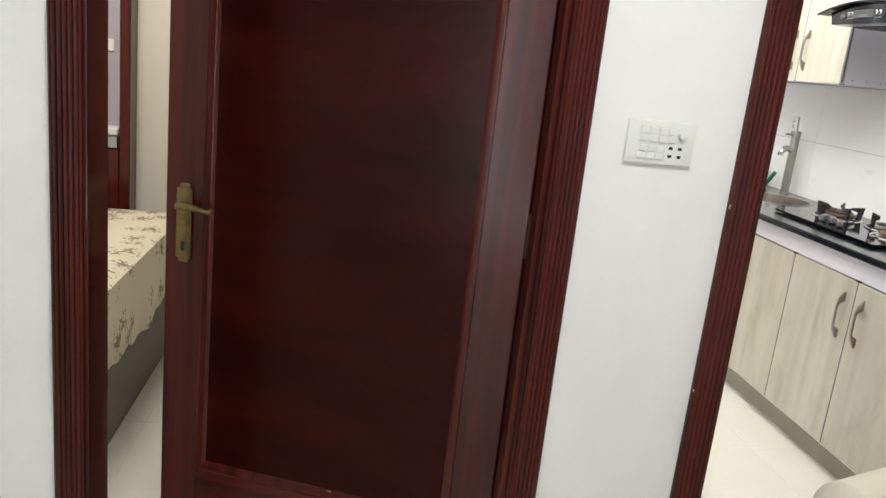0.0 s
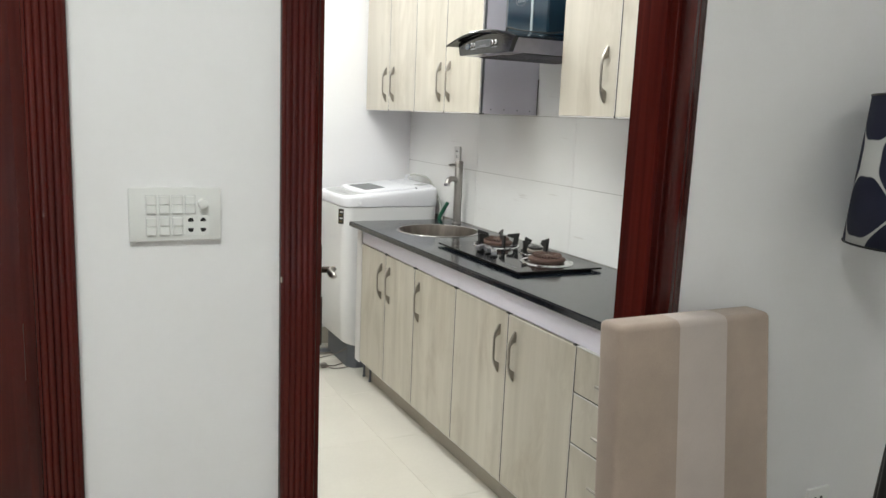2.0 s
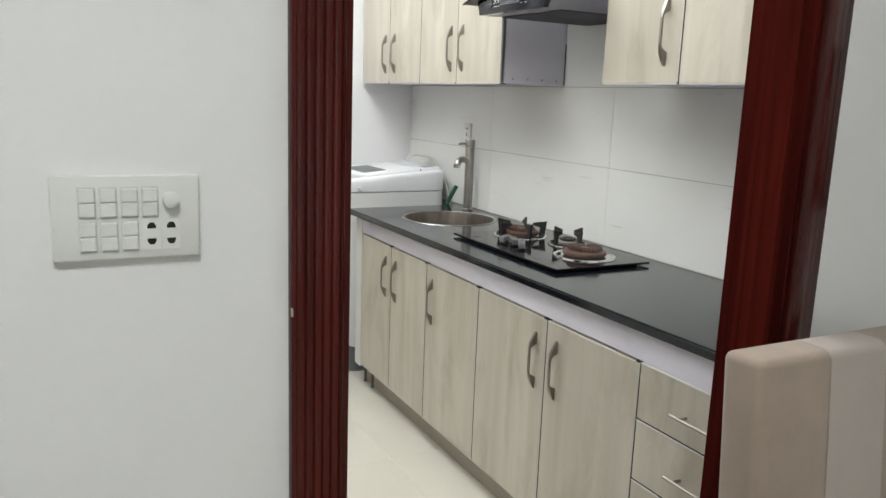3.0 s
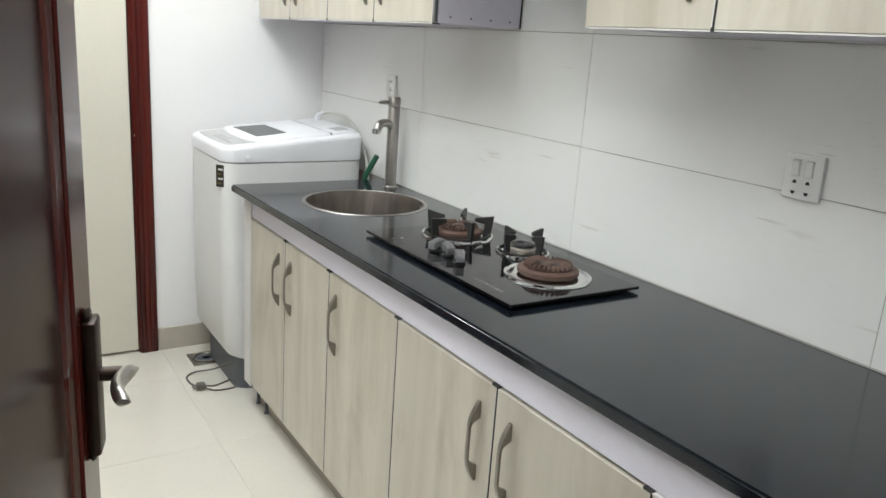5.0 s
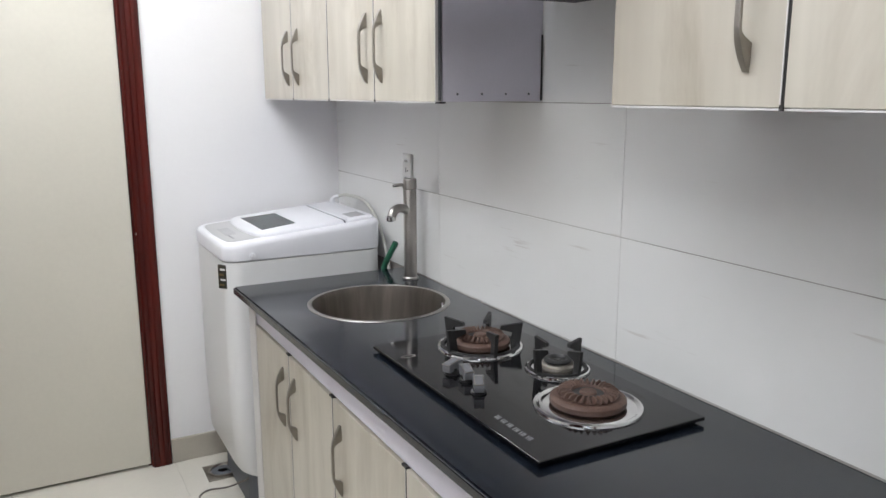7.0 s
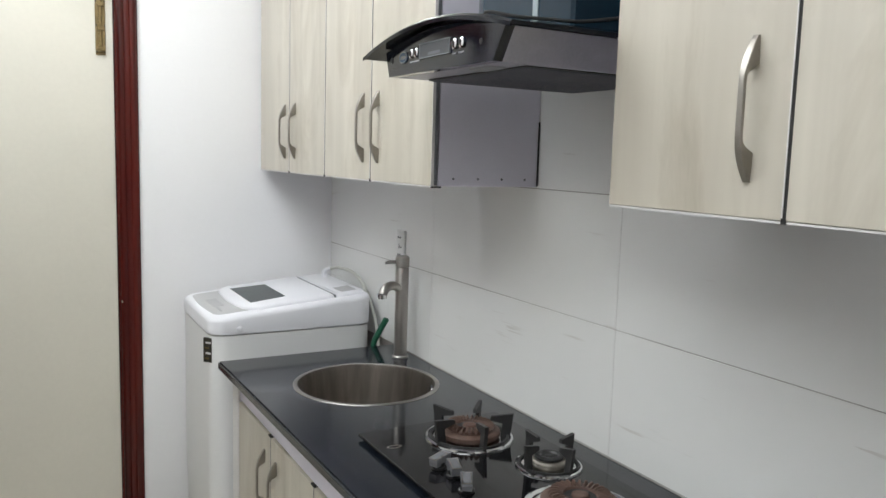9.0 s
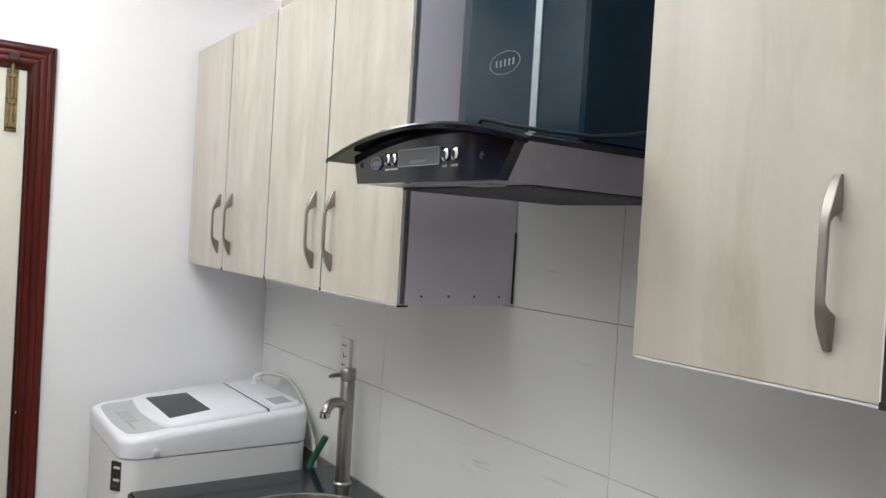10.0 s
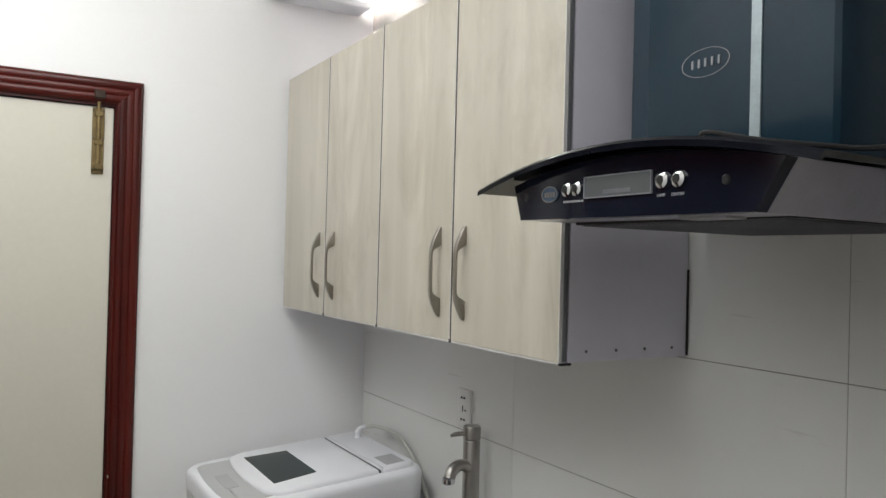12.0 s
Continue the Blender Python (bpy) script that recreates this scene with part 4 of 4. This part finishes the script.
solid("drain_pipe", pipe, GREEN_PIPE, "green plastic pipe end standing beside the tap", "pipe", smooth=True)

cord = thing("power_cord", (2.1, 4.8, 0), "grey power cord with plug lying on the floor", "cable")
for name, line in (("cord", [(2.25, 4.71, 0.20), (2.20, 4.75, 0.125), (2.13, 4.84, 0.055), (2.07, 4.935, 0.010), (2.032, 4.915, 0.004), (2.026, 4.86, 0.004), (2.036, 4.81, 0.008), (2.048, 4.785, 0.015)]),
                   ("upper_strand", [(2.066, 4.778, 0.015), (2.11, 4.785, 0.004), (2.16, 4.805, 0.004), (2.215, 4.84, 0.004), (2.27, 4.87, 0.020)]),
                   ("lower_strand", [(2.064, 4.765, 0.013), (2.10, 4.742, 0.004), (2.15, 4.735, 0.004), (2.20, 4.750, 0.004), (2.235, 4.78, 0.030), (2.25, 4.79, 0.11)])):
    part(name, sweep(smooth_path(line, 8), 0.0036, 8), GREY_CABLE, cord, smooth=True)
plug = part("plug", box(2.035, 2.072, 4.760, 4.795, 0.002, 0.030, 0.008, 2), GREY_CABLE, cord, "grey plug", True)
for y in (4.768, 4.787):
    part("pin", sweep([(2.037, y, 0.016), (2.018, y - 0.004, 0.014)], 0.0025, 8), SATIN, plug)

drain = thing("floor_drain", (2.158, 5.085, 0), "square steel floor drain with a round grate", "drain")
part("plate", box(2.088, 2.228, 5.015, 5.155, -0.002, 0.003, 0.001, 1), DRAIN_STEEL, drain)
part("ring", lathe((2.158, 5.085, 0.003), [(0.058, 0), (0.058, 0.006), (0.049, 0.006), (0.046, 0.001)], 32, False), SATIN, drain, smooth=True)
part("grate", lathe((2.158, 5.085, 0.003), [(0.046, 0.001), (0.020, 0.003), (0.018, 0.0), (0.0005, 0.0)], 32, False), BASE_GREY, drain, smooth=True)

# ---- wall cabinets ----
UF, UZ0, UZ1 = 2.448, 1.488, 2.256


def wall_unit(y0, y1, label, doors):
    unit = thing("wall_cabinet", (2.6, (y0 + y1) / 2, UZ0), label, "cabinet", "wall cabinets")
    part("body", box(UF + 0.019, 2.757, y0 + 0.002, y1 - 0.001, UZ0 + 0.004, UZ1), CARCASS, unit, "lilac white carcass")
    for a, b, handle in doors:
        cabinet_door(unit, a, b, UZ0 + 0.004, UZ1, UF, handle and (handle, 1.540, 1.735), joint=a not in (3.763, 2.104))
    if y0 == 3.763:
        part("side_edge", box(UF + 0.007, UF + 0.015, y0 + 0.0004, y0 + 0.0026, UZ0 + 0.006, UZ1), GRIP_FACE, unit, "dark grey edge of the end door")
    part("back_joint", box(2.7545, 2.7575, y0 - 0.0012, y0 + 0.0018, UZ0 + 0.006, UZ0 + 0.17), DARK_GAP, unit, "dark joint at the wall")
    part("corner_cap", box(UF - 0.0006, UF + 0.026, y0 - 0.0006, y0 + 0.0030, UZ0 - 0.0005, UZ0 + 0.0035), DARK_GAP, unit)
    for k in range(4):
        part("screw", moved(lathe((0, 0, 0), [(0.003, 0), (0.003, 0.0015)], 8), pose(UF + 0.06 + 0.07 * k, y0 + 0.0022, UZ0 + 0.022, 90)), BASE_GREY, unit)
    return unit


WALLUNIT = "pale wood-grain laminate wall cabinet with "
wall_unit(4.501, 5.244, WALLUNIT + "two doors beside the far wall", [(4.870, 5.242, 4.916), (4.501, 4.870, 4.802)])
wall_unit(3.763, 4.501, WALLUNIT + "two doors beside the hood", [(4.133, 4.501, 4.185), (3.763, 4.133, 4.081)])
wall_unit(2.446, 3.130, "pale laminate wall cabinet with two doors near the doorway", [(2.788, 3.130, 2.850), (2.446, 2.788, None)])
wall_unit(2.104, 2.446, "pale laminate wall cabinet with one door beside the doorway", [(2.104, 2.446, None)])

# ---- extractor hood ----


def extractor():
    yc = 3.440
    hood = thing("extractor_hood", (2.5, yc, 1.72), "dark steel chimney hood with curved glass and black control panel", "extractor hood")
    arc = []
    n = 20
    for i in range(n + 1):
        s = -1 + 2 * i / n
        arc.append((yc + 0.290 * s, 1.812 - 0.040 * s * s))
    rings = []
    for x, drop in ((2.252, 0.0), (2.256, 0.004), (2.755, 0.004)):
        rings.append([(x, y, z + drop) for y, z in arc] + [(x, y, z - 0.007 + drop) for y, z in reversed(arc)])
    part("canopy", loft(rings), SMOKED_GLASS, hood, "curved smoked glass canopy", True)
    # box under the glass, its front in black
    top = [(y, z - 0.008) for y, z in arc if abs(y - yc) < 0.252]
    y_lo, y_hi = top[0][0], top[-1][0]
    front = [(y_lo + 0.035, 1.724)] + [(y_hi - 0.018, 1.727)] + list(reversed(top))
    part("control_panel", loft([[(x, y, z) for y, z in front] for x in (2.281, 2.300)]), HOOD_BLACK, hood, "glossy black control panel")
    part("body", loft([[(x, y, z) for y, z in front] for x in (2.3005, 2.752)]), HOOD_SIDE, hood, "silver steel body")
    filt = part("filter", box(2.36, 2.745, y_lo + 0.05, y_hi - 0.05, 1.7225, 1.7265), BLACK, hood, "dark mesh filter")
    grid = bmesh.new()
    for k in range(34):
        y = y_lo + 0.062 + (y_hi - y_lo - 0.124) * k / 33
        box(2.366, 2.742, y - 0.0020, y + 0.0020, 1.7205, 1.7225, bm=grid)
    for k in range(28):
        x = 2.370 + 0.0136 * k
        box(x - 0.0020, x + 0.0020, y_lo + 0.060, y_hi - 0.060, 1.7212, 1.7226, bm=grid)
    part("mesh_grid", grid, FILTER, filt, "pale wire grid of the filter")
    part("lamp_lens", box(2.315, 2.350, y_lo + 0.10, y_lo + 0.17, 1.7215, 1.7255), APPLIANCE_GREY, hood)
    # front fittings
    xs = 2.2805
    disp = part("display", box(xs - 0.002, xs, 3.389, 3.507, 1.7525, 1.7785), DISPLAY, hood, "grey display window")
    part("display_bar", box(xs - 0.0026, xs - 0.002, 3.422, 3.472, 1.7555, 1.7610), FILTER, disp)
    for y in (3.3875, 3.5085):
        part("display_edge", box(xs - 0.003, xs, y - 0.0007, y + 0.0007, 1.7515, 1.7795), BADGE_GREY, disp)
    for z in (1.7520, 1.7790):
        part("display_edge", box(xs - 0.003, xs, 3.389, 3.507, z - 0.0007, z + 0.0007), BADGE_GREY, disp)
    for y in (3.546, 3.525, 3.371, 3.346):
        k = part("knob", moved(lathe((0, 0, 0), [(0.0100, 0), (0.0100, 0.003), (0.0072, 0.0045), (0.0060, 0.0050), (0.003, 0.0050)], 20), pose(xs, y, 1.766, 0, -90)), CHROME, hood, "chrome push button", True)
        part("face", moved(lathe((0, 0, 0), [(0.0058, 0.0046), (0.0050, 0.0062)], 16), pose(xs, y, 1.766, 0, -90)), BLACK, k)
    for y in (3.640, 3.280):
        part("screw", moved(lathe((0, 0, 0), [(0.006, 0), (0.004, 0.002)], 14), pose(xs, y, 1.760, 0, -90)), BLACK, hood, smooth=True)
    oval = [(0.018 * math.cos(math.tau * i / 28), 0.0115 * math.sin(math.tau * i / 28)) for i in range(28)]
    badge = part("badge", loft([[(x, 3.583 + a * k, 1.761 + b * k) for a, b in oval] for x, k in ((xs, 1), (xs - 0.002, 0.95))]), BADGE_BLUE, hood, "oval badge")
    ring_ = [[(xs - 0.0025, 3.583 + a * k, 1.761 + b * k) for a, b in oval] for k in (1.0, 0.88)]
    part("badge_edge", loft(ring_, True, False), SATIN, badge)
    for k in range(4):
        part("badge_bar", box(xs - 0.0027, xs - 0.002, 3.571 + 0.006 * k, 3.575 + 0.006 * k, 1.757, 1.764), SATIN, badge)
    for word, y in (("LAMP", 3.3795), ("ON/OFF", 3.357)):
        text = bpy.data.curves.new("caption", "FONT")
        text.body, text.size, text.extrude = word, 0.0054, 0.0002
        ob = new("caption", text)
        ob.data.materials.append(APPLIANCE_GREY)
        ob.parent = hood
        ob.matrix_basis = Matrix.Translation(-Vector((2.5, yc, 1.72))) @ Matrix.Translation((xs - 0.0006, y, 1.7465)) @ pose(0, 0, 0, 90, 0, -90)
    for k in range(7):
        part("caption_bar", box(xs - 0.0008, xs, 3.512 + 0.0062 * k, 3.516 + 0.0062 * k, 1.7475, 1.7505), APPLIANCE_GREY, hood)
    # chimney
    cx, a0, a1 = 2.470, 3.278, 3.646
    plan = [(2.752, a0), (cx + 0.006, a0), (cx, a0 + 0.006), (cx, a1 - 0.056), (cx + 0.030, a1 + 0.010), (2.752, a1 + 0.010)]
    chimney = part("chimney", loft([[(x, y, z) for x, y in plan] for z in (1.806, H - 0.002)]), HOOD_STEEL, hood, "dark blue-grey steel chimney")
    part("pale_strip", box(cx - 0.0025, cx, 3.385, 3.401, 1.820, H - 0.01), PALE_STRIP, chimney, "pale vertical strip")
    oval = [(0.043 * math.cos(math.tau * i / 36), 0.0205 * math.sin(math.tau * i / 36)) for i in range(36)]
    b2 = part("badge", loft([[(cx - 0.0015, 3.479 + a * k, 1.955 + b * k) for a, b in oval] for k in (1.0, 0.965)], True, False), BADGE_GREY, chimney, "oval maker's badge")
    for k in range(5):
        part("badge_bar", box(cx - 0.0018, cx, 3.453 + 0.0118 * k, 3.4565 + 0.0118 * k, 1.949, 1.961), BADGE_GREY, b2)
    wire = smooth_path([(2.345, 3.376, 1.818), (2.338, 3.364, 1.826), (2.345, 3.348, 1.825), (2.365, 3.310, 1.815), (2.41, 3.265, 1.808), (2.47, 3.225, 1.806), (2.58, 3.190, 1.832), (2.68, 3.172, 1.90)], 8)
    part("cable", sweep(wire, 0.0035, 8), BLACK, hood, "black cable lying on the canopy", True)
    return hood


extractor()

# ---- sockets and switches ----


def wall_plate(name, m, w, h, label, category):
    """A plate in its own frame: x across, z up, facing -y."""
    ob = new(name)
    ob.matrix_world = m
    tagged(ob, label, category)
    part_local("plate", box(-w / 2, w / 2, -0.010, 0.0, -h / 2, h / 2, 0.003, 2), SWITCH, ob, smooth=True)
    return ob


def pin_hole(parent, x, z, up):
    pts = [(-0.0045, 0.0), (0.0045, 0.0), (0.0045, 0.003), (0.0022, 0.0065), (-0.0022, 0.0065), (-0.0045, 0.003)]
    bm = loft([[(x + a, y, z + b * up) for a, b in pts] for y in (-0.0108, -0.0090)])
    part_local("pin_hole", bm, BLACK, parent)


board = wall_plate("switch_board", pose(0.906, NORTH, 1.291), 0.148, 0.090, "white wall switch board with rockers, dimmer and sockets", "switch board")
for row, z in ((0, 0.0165), (1, -0.0195)):
    for col in range(4 if row == 0 else 3):
        x = -0.0394 + 0.0207 * col
        # Bed greyer than the plate, painting the faint shade round each rocker.
        part_local("rocker_bed", box(x - 0.0088, x + 0.0088, -0.0104, -0.0095, z - 0.0165, z + 0.0165), ROCKER_BED, board)
        for half in (1, -1):
            tip = (3 if (row + col) % 3 else -3) * half
            part_local("rocker", moved(box(-0.0080, 0.0080, -0.0022, 0.002, -0.0074, 0.0074, 0.0012, 1), pose(x, -0.0115, z + half * 0.0077, tip)), SWITCH, board)
part_local("dimmer", moved(lathe((0, 0, 0), [(0.0085, 0), (0.0085, 0.004), (0.0074, 0.0115), (0.004, 0.0125)], 24), pose(0.0432, -0.0095, 0.0185, 90)), SWITCH, board, "round white dimmer knob", True)
for x in (0.0235, 0.0437):
    part_local("socket_module", box(x - 0.0092, x + 0.0092, -0.0106, -0.0095, -0.0355, -0.003), SWITCH, board)
    pin_hole(board, x, -0.0125, 1)
    pin_hole(board, x, -0.0235, -1)

sock = wall_plate("socket_outlet", pose(2.76, 2.758, 1.221, 0, 0, -90), 0.086, 0.094, "white wall socket with two rockers on the tiles", "socket")
for x in (-0.016, 0.014):
    part_local("rocker", moved(box(-0.0085, 0.0085, -0.0035, 0.002, -0.017, 0.017, 0.0015, 1), pose(x, -0.0115, 0.018, 4)), SWITCH, sock)
    part_local("rocker_edge", box(x - 0.0095, x + 0.0095, -0.0104, -0.0095, 0.0, 0.036), EDGE, sock)
    pin_hole(sock, x, -0.014, 1)
    pin_hole(sock, x, -0.030, -1)
sock = wall_plate("socket_outlet", pose(2.76, 4.560, 1.250, 0, 0, -90), 0.070, 0.105, "white wall socket above the tap", "socket")
for x in (-0.008, 0.006):
    pin_hole(sock, x, 0.025, 1)
    pin_hole(sock, x, -0.030, -1)
part_local("pin_slot", box(-0.004, 0.000, -0.0108, -0.009, -0.012, 0.006), BLACK, sock)
part_local("pin_slot", box(0.008, 0.016, -0.0108, -0.009, -0.008, -0.004), BLACK, sock)
sock = wall_plate("socket_outlet", pose(2.62, NORTH, 0.440), 0.088, 0.088, "white wall socket low on the hall wall", "socket")
for x in (-0.014, 0.010):
    pin_hole(sock, x, 0.012, 1)
    pin_hole(sock, x, -0.006, -1)

# wall lamp high on the far wall
lamp = thing("wall_light", (2.53, FAR, 2.55), "white wall light with a grey underside, lit", "lamp")
part("housing", box(2.36, 2.705, FAR - 0.11, FAR, 2.520, 2.545, 0.006, 2), APPLIANCE, lamp, "grey underside")
part("diffuser", box(2.42, 2.65, FAR - 0.09, FAR - 0.02, 2.546, 2.60, 0.008, 2), WALL_GLOW, lamp, "glowing white diffuser", True)

# ---- hall: chairs and lamp ----


def dining_chair(m):
    """A tall padded chair. Its own frame: the back stands over y = 0, the seat reaches to -y."""
    ch = new("dining_chair")
    ch.matrix_world = m
    tagged(ch, "tall padded dining chair in beige velvet with a pale centre stripe", "chair")
    w, h, t = 0.219, 1.055, 0.075

    def pad(x0, x1, y0, y1, z0, z1, r):
        return box(x0, x1, y0, y1, z0, z1, r, 4)

    def lean(bm):
        for v in bm.verts:
            v.co.y += 0.10 * (v.co.z - 0.42)
            v.co.x *= 1 + 0.13 * (h - v.co.z)
        return bm

    part_local("backrest", lean(pad(-w, w, -t, 0, 0.42, h, 0.014)), VELVET, ch, "beige velvet backrest", True)
    stripe = []
    for x in (-0.058, 0.080):
        stripe.append([(x, -t - 0.0012, 0.46), (x, -t - 0.0012, h - 0.015), (x, -t + 0.0008, h - 0.0086), (x, -t + 0.0043, h - 0.0035), (x, -t + 0.0086, h - 0.0004), (x, -t + 0.0145, h + 0.0012), (x, -0.015, h + 0.0012)])
    part_local("stripe", lean(loft(stripe, False, False)), VELVET_PALE, ch, "pale velvet stripe", True)
    part_local("seat", pad(-w, w, -0.50, -t - 0.002, 0.38, 0.48, 0.025), VELVET, ch, "beige velvet seat", True)
    for x in (-w + 0.035, w - 0.035):
        for y in (-0.46, -0.05):
            part_local("leg", loft([[(x + a * k, y + b * k, z) for a, b in ((-0.022, -0.022), (0.022, -0.022), (0.022, 0.022), (-0.022, 0.022))] for z, k in ((0, 0.7), (0.40, 1.0))]), MAHOGANY, ch)
    return ch


dining_chair(pose(1.985, 1.858, 0, 0, 0, 0))


def padded_chair(m):
    """A lower chair with a rolled top. Its own frame: the back over y = 0, the seat to -y."""
    ch = new("padded_chair")
    ch.matrix_world = m
    tagged(ch, "cream upholstered chair with a thick rolled backrest", "chair")
    w, rings = 0.225, []
    for s in (-1.0, -0.985, -0.94, -0.86, 0.86, 0.94, 0.985, 1.0):
        k = math.sqrt(max(0.02, 1 - max(0.0, (abs(s) - 0.8) / 0.2) ** 2))
        ring = [(s * w, -0.045 * k, 0.42), (s * w, 0.040 * k, 0.42)]
        ring += [(s * w, -0.005 + 0.055 * k * math.cos(radians(a)), 0.835 + 0.062 * k * math.sin(radians(a)) - 0.02 * (1 - k)) for a in range(-20, 201, 20)]
        rings.append(ring)
    part_local("backrest", loft(rings), CREAM_LEATHER, ch, "thick cream rolled backrest", True)
    part_local("seat", box(-w, w, -0.50, -0.05, 0.37, 0.48, 0.03, 4), CREAM_LEATHER, ch, "cream padded seat", True)
    for x in (-w + 0.035, w - 0.035):
        for y in (-0.46, -0.01):
            part_local("leg", loft([[(x + a * k, y + b * k, z) for a, b in ((-0.02, -0.02), (0.02, -0.02), (0.02, 0.02), (-0.02, 0.02))] for z, k in ((0, 0.7), (0.40, 1.0))]), MAHOGANY, ch)
    return ch


padded_chair(pose(1.175, 1.385, 0, 0, 0, 22))


def floor_lamp(x, y):
    lamp = thing("floor_lamp", (x, y, 0), "floor lamp with navy and white trellis shade on a black tripod", "lamp")
    z0, z1, r0, r1, n = 1.205, 1.565, 0.187, 0.163, 64
    bm = bmesh.new()
    uv = bm.loops.layers.uv.new("UVMap")
    rows = [[bm.verts.new((x + r * math.cos(math.tau * i / n), y + r * math.sin(math.tau * i / n), z)) for i in range(n)] for r, z in ((r0, z0), (r1, z1))]
    for i in range(n):
        j = (i + 1) % n
        f = bm.faces.new((rows[0][i], rows[0][j], rows[1][j], rows[1][i]))
        for loop, (u, v) in zip(f.loops, ((i, 0), (i + 1, 0), (i + 1, 1), (i, 1))):
            loop[uv].uv = (u / n * 5 + 0.35, v * 1.55 + 0.10)
    shade = part("shade", bm, TRELLIS, lamp, "navy cloth shade with white trellis print", True)
    mod = shade.modifiers.new("thickness", "SOLIDIFY")
    mod.thickness = 0.003
    for r, z in ((r0, z0), (r1, z1)):
        part("shade_wire", sweep([(x + r * math.cos(math.tau * i / 40), y + r * math.sin(math.tau * i / 40), z) for i in range(41)], 0.003, 6), BLACK, shade)
    part("pole", sweep([(x, y, 0.86), (x, y, 1.36)], 0.009, 12), BLACK, lamp, smooth=True)
    part("hub", lathe((x, y, 0.82), [(0.035, 0), (0.035, 0.05), (0.012, 0.07)], 20), BLACK, lamp, smooth=True)
    for k in range(3):
        a = radians(180 + 120 * k)
        part("leg", sweep([(x, y, 0.85), (x + 0.09 * math.cos(a), y + 0.12 * math.sin(a), 0.0)], [0.016, 0.012], 10), BLACK, lamp, smooth=True)
    return lamp


floor_lamp(2.628, 1.770)

# ---- bedroom, seen through the gap ----
bed = thing("bed", (-1.25, 3.2, 0), "bed with a cream floral sheet on a brown base", "bed")
part("base", box(-2.05, -0.475, 2.40, 4.06, 0.0, 0.40, 0.01, 2), BED_BASE, bed, "brown bed base")
part("mattress", box(-2.06, -0.480, 2.39, 4.05, 0.40, 0.575, 0.03, 3), FLORAL, bed, smooth=True)
bm = bmesh.new()
n = 40
rows = []
for k, (x, z) in enumerate(((-0.80, 0.584), (-0.52, 0.584), (-0.474, 0.565), (-0.464, 0.45), (-0.460, 0.0))):
    row = []
    for i in range(n + 1):
        y = 2.38 + 1.68 * i / n
        hem = 0.235 + 0.02 * math.sin(9 * y) + 0.012 * math.sin(31 * y) + 0.06 * math.sin(2.1 * y + 1.0)
        row.append(bm.verts.new((x + (0.006 * math.sin(17 * y) if k > 2 else 0), y, hem if k == 4 else z)))
    rows.append(row)
for a, b in zip(rows, rows[1:]):
    for i in range(n):
        bm.faces.new((a[i], a[i + 1], b[i + 1], b[i]))
sheet = solid("bed_sheet", bm, FLORAL, "cream sheet with small brown sprigs hanging over the bed", "bed sheet", smooth=True)
mod = sheet.modifiers.new("thickness", "SOLIDIFY")
mod.thickness = 0.004

dresser = thing("dressing_unit", (-1.1, 4.4, 0), "dark wooden dressing unit with lilac panel and white top", "dresser")
part("cabinet", box(-1.40, -0.872, 4.47, 4.598, 0.0, 0.80, 0.004, 1), MAHOGANY, dresser)
part("drawer", box(-1.385, -0.880, 4.462, 4.470, 0.805, 0.865), APPLIANCE_GREY, dresser, "grey drawer front")
part("top", box(-1.42, -0.874, 4.45, 4.598, 0.870, 0.905, 0.004, 1), SWITCH, dresser, "white top")
part("panel", box(-1.40, -0.872, 4.55, 4.598, 0.906, 2.05), LILAC_PANE, dresser, "pale lilac panel")
part("side_post", box(-0.870, -0.818, 4.47, 4.598, 0.0, 2.10, 0.004, 1), MAHOGANY, dresser)
part("switch", box(-0.955, -0.915, 4.542, 4.550, 1.275, 1.335, 0.002, 1), SWITCH, dresser, "small white switch")

# ---- tiles ----


def tile_mesh(name, sx, sy, sz, material, ease=0.0012):
    return finish(name, box(-sx / 2, sx / 2, -sy / 2, sy / 2, -sz / 2, sz / 2, ease, 1), material)


def lay(name, mesh, at, parent):
    ob = new(name, mesh)
    ob.location = at
    ob.parent = parent
    return ob


spans = [(y0, y1) for y0, y1 in ((NORTH_IN, 2.55), (2.55, 3.441), (3.441, 4.332), (4.332, FAR))]
levels = [(0.884, 1.184), (1.184, 1.488), (1.488, 1.792), (1.792, 2.096)]
for y0, y1 in spans:
    for z0, z1 in levels:
        if z0 > 1.4 and y1 - y0 > 0.5 and not (y0 < 3.5 and y1 > 3.4 or y0 > 3.4 and y0 < 3.5):
            continue
        key = tile_mesh("tile", 0.006, y1 - y0 - 0.0014, z1 - z0 - 0.0020, WALL_TILE, 0.0005)
        lay("tile", key, (2.763, (y0 + y1) / 2, (z0 + z1) / 2), kitchen_wall)

step = 0.6
mesh = tile_mesh("tile", step - 0.0010, step - 0.0010, 0.006, FLOOR_TILE)
x = -2.20 + 0.3
while x < 3.3:
    y = -1.98
    while y < FAR:
        lay("tile", mesh, (x, y, -0.003), floor)
        y += step
    x += step
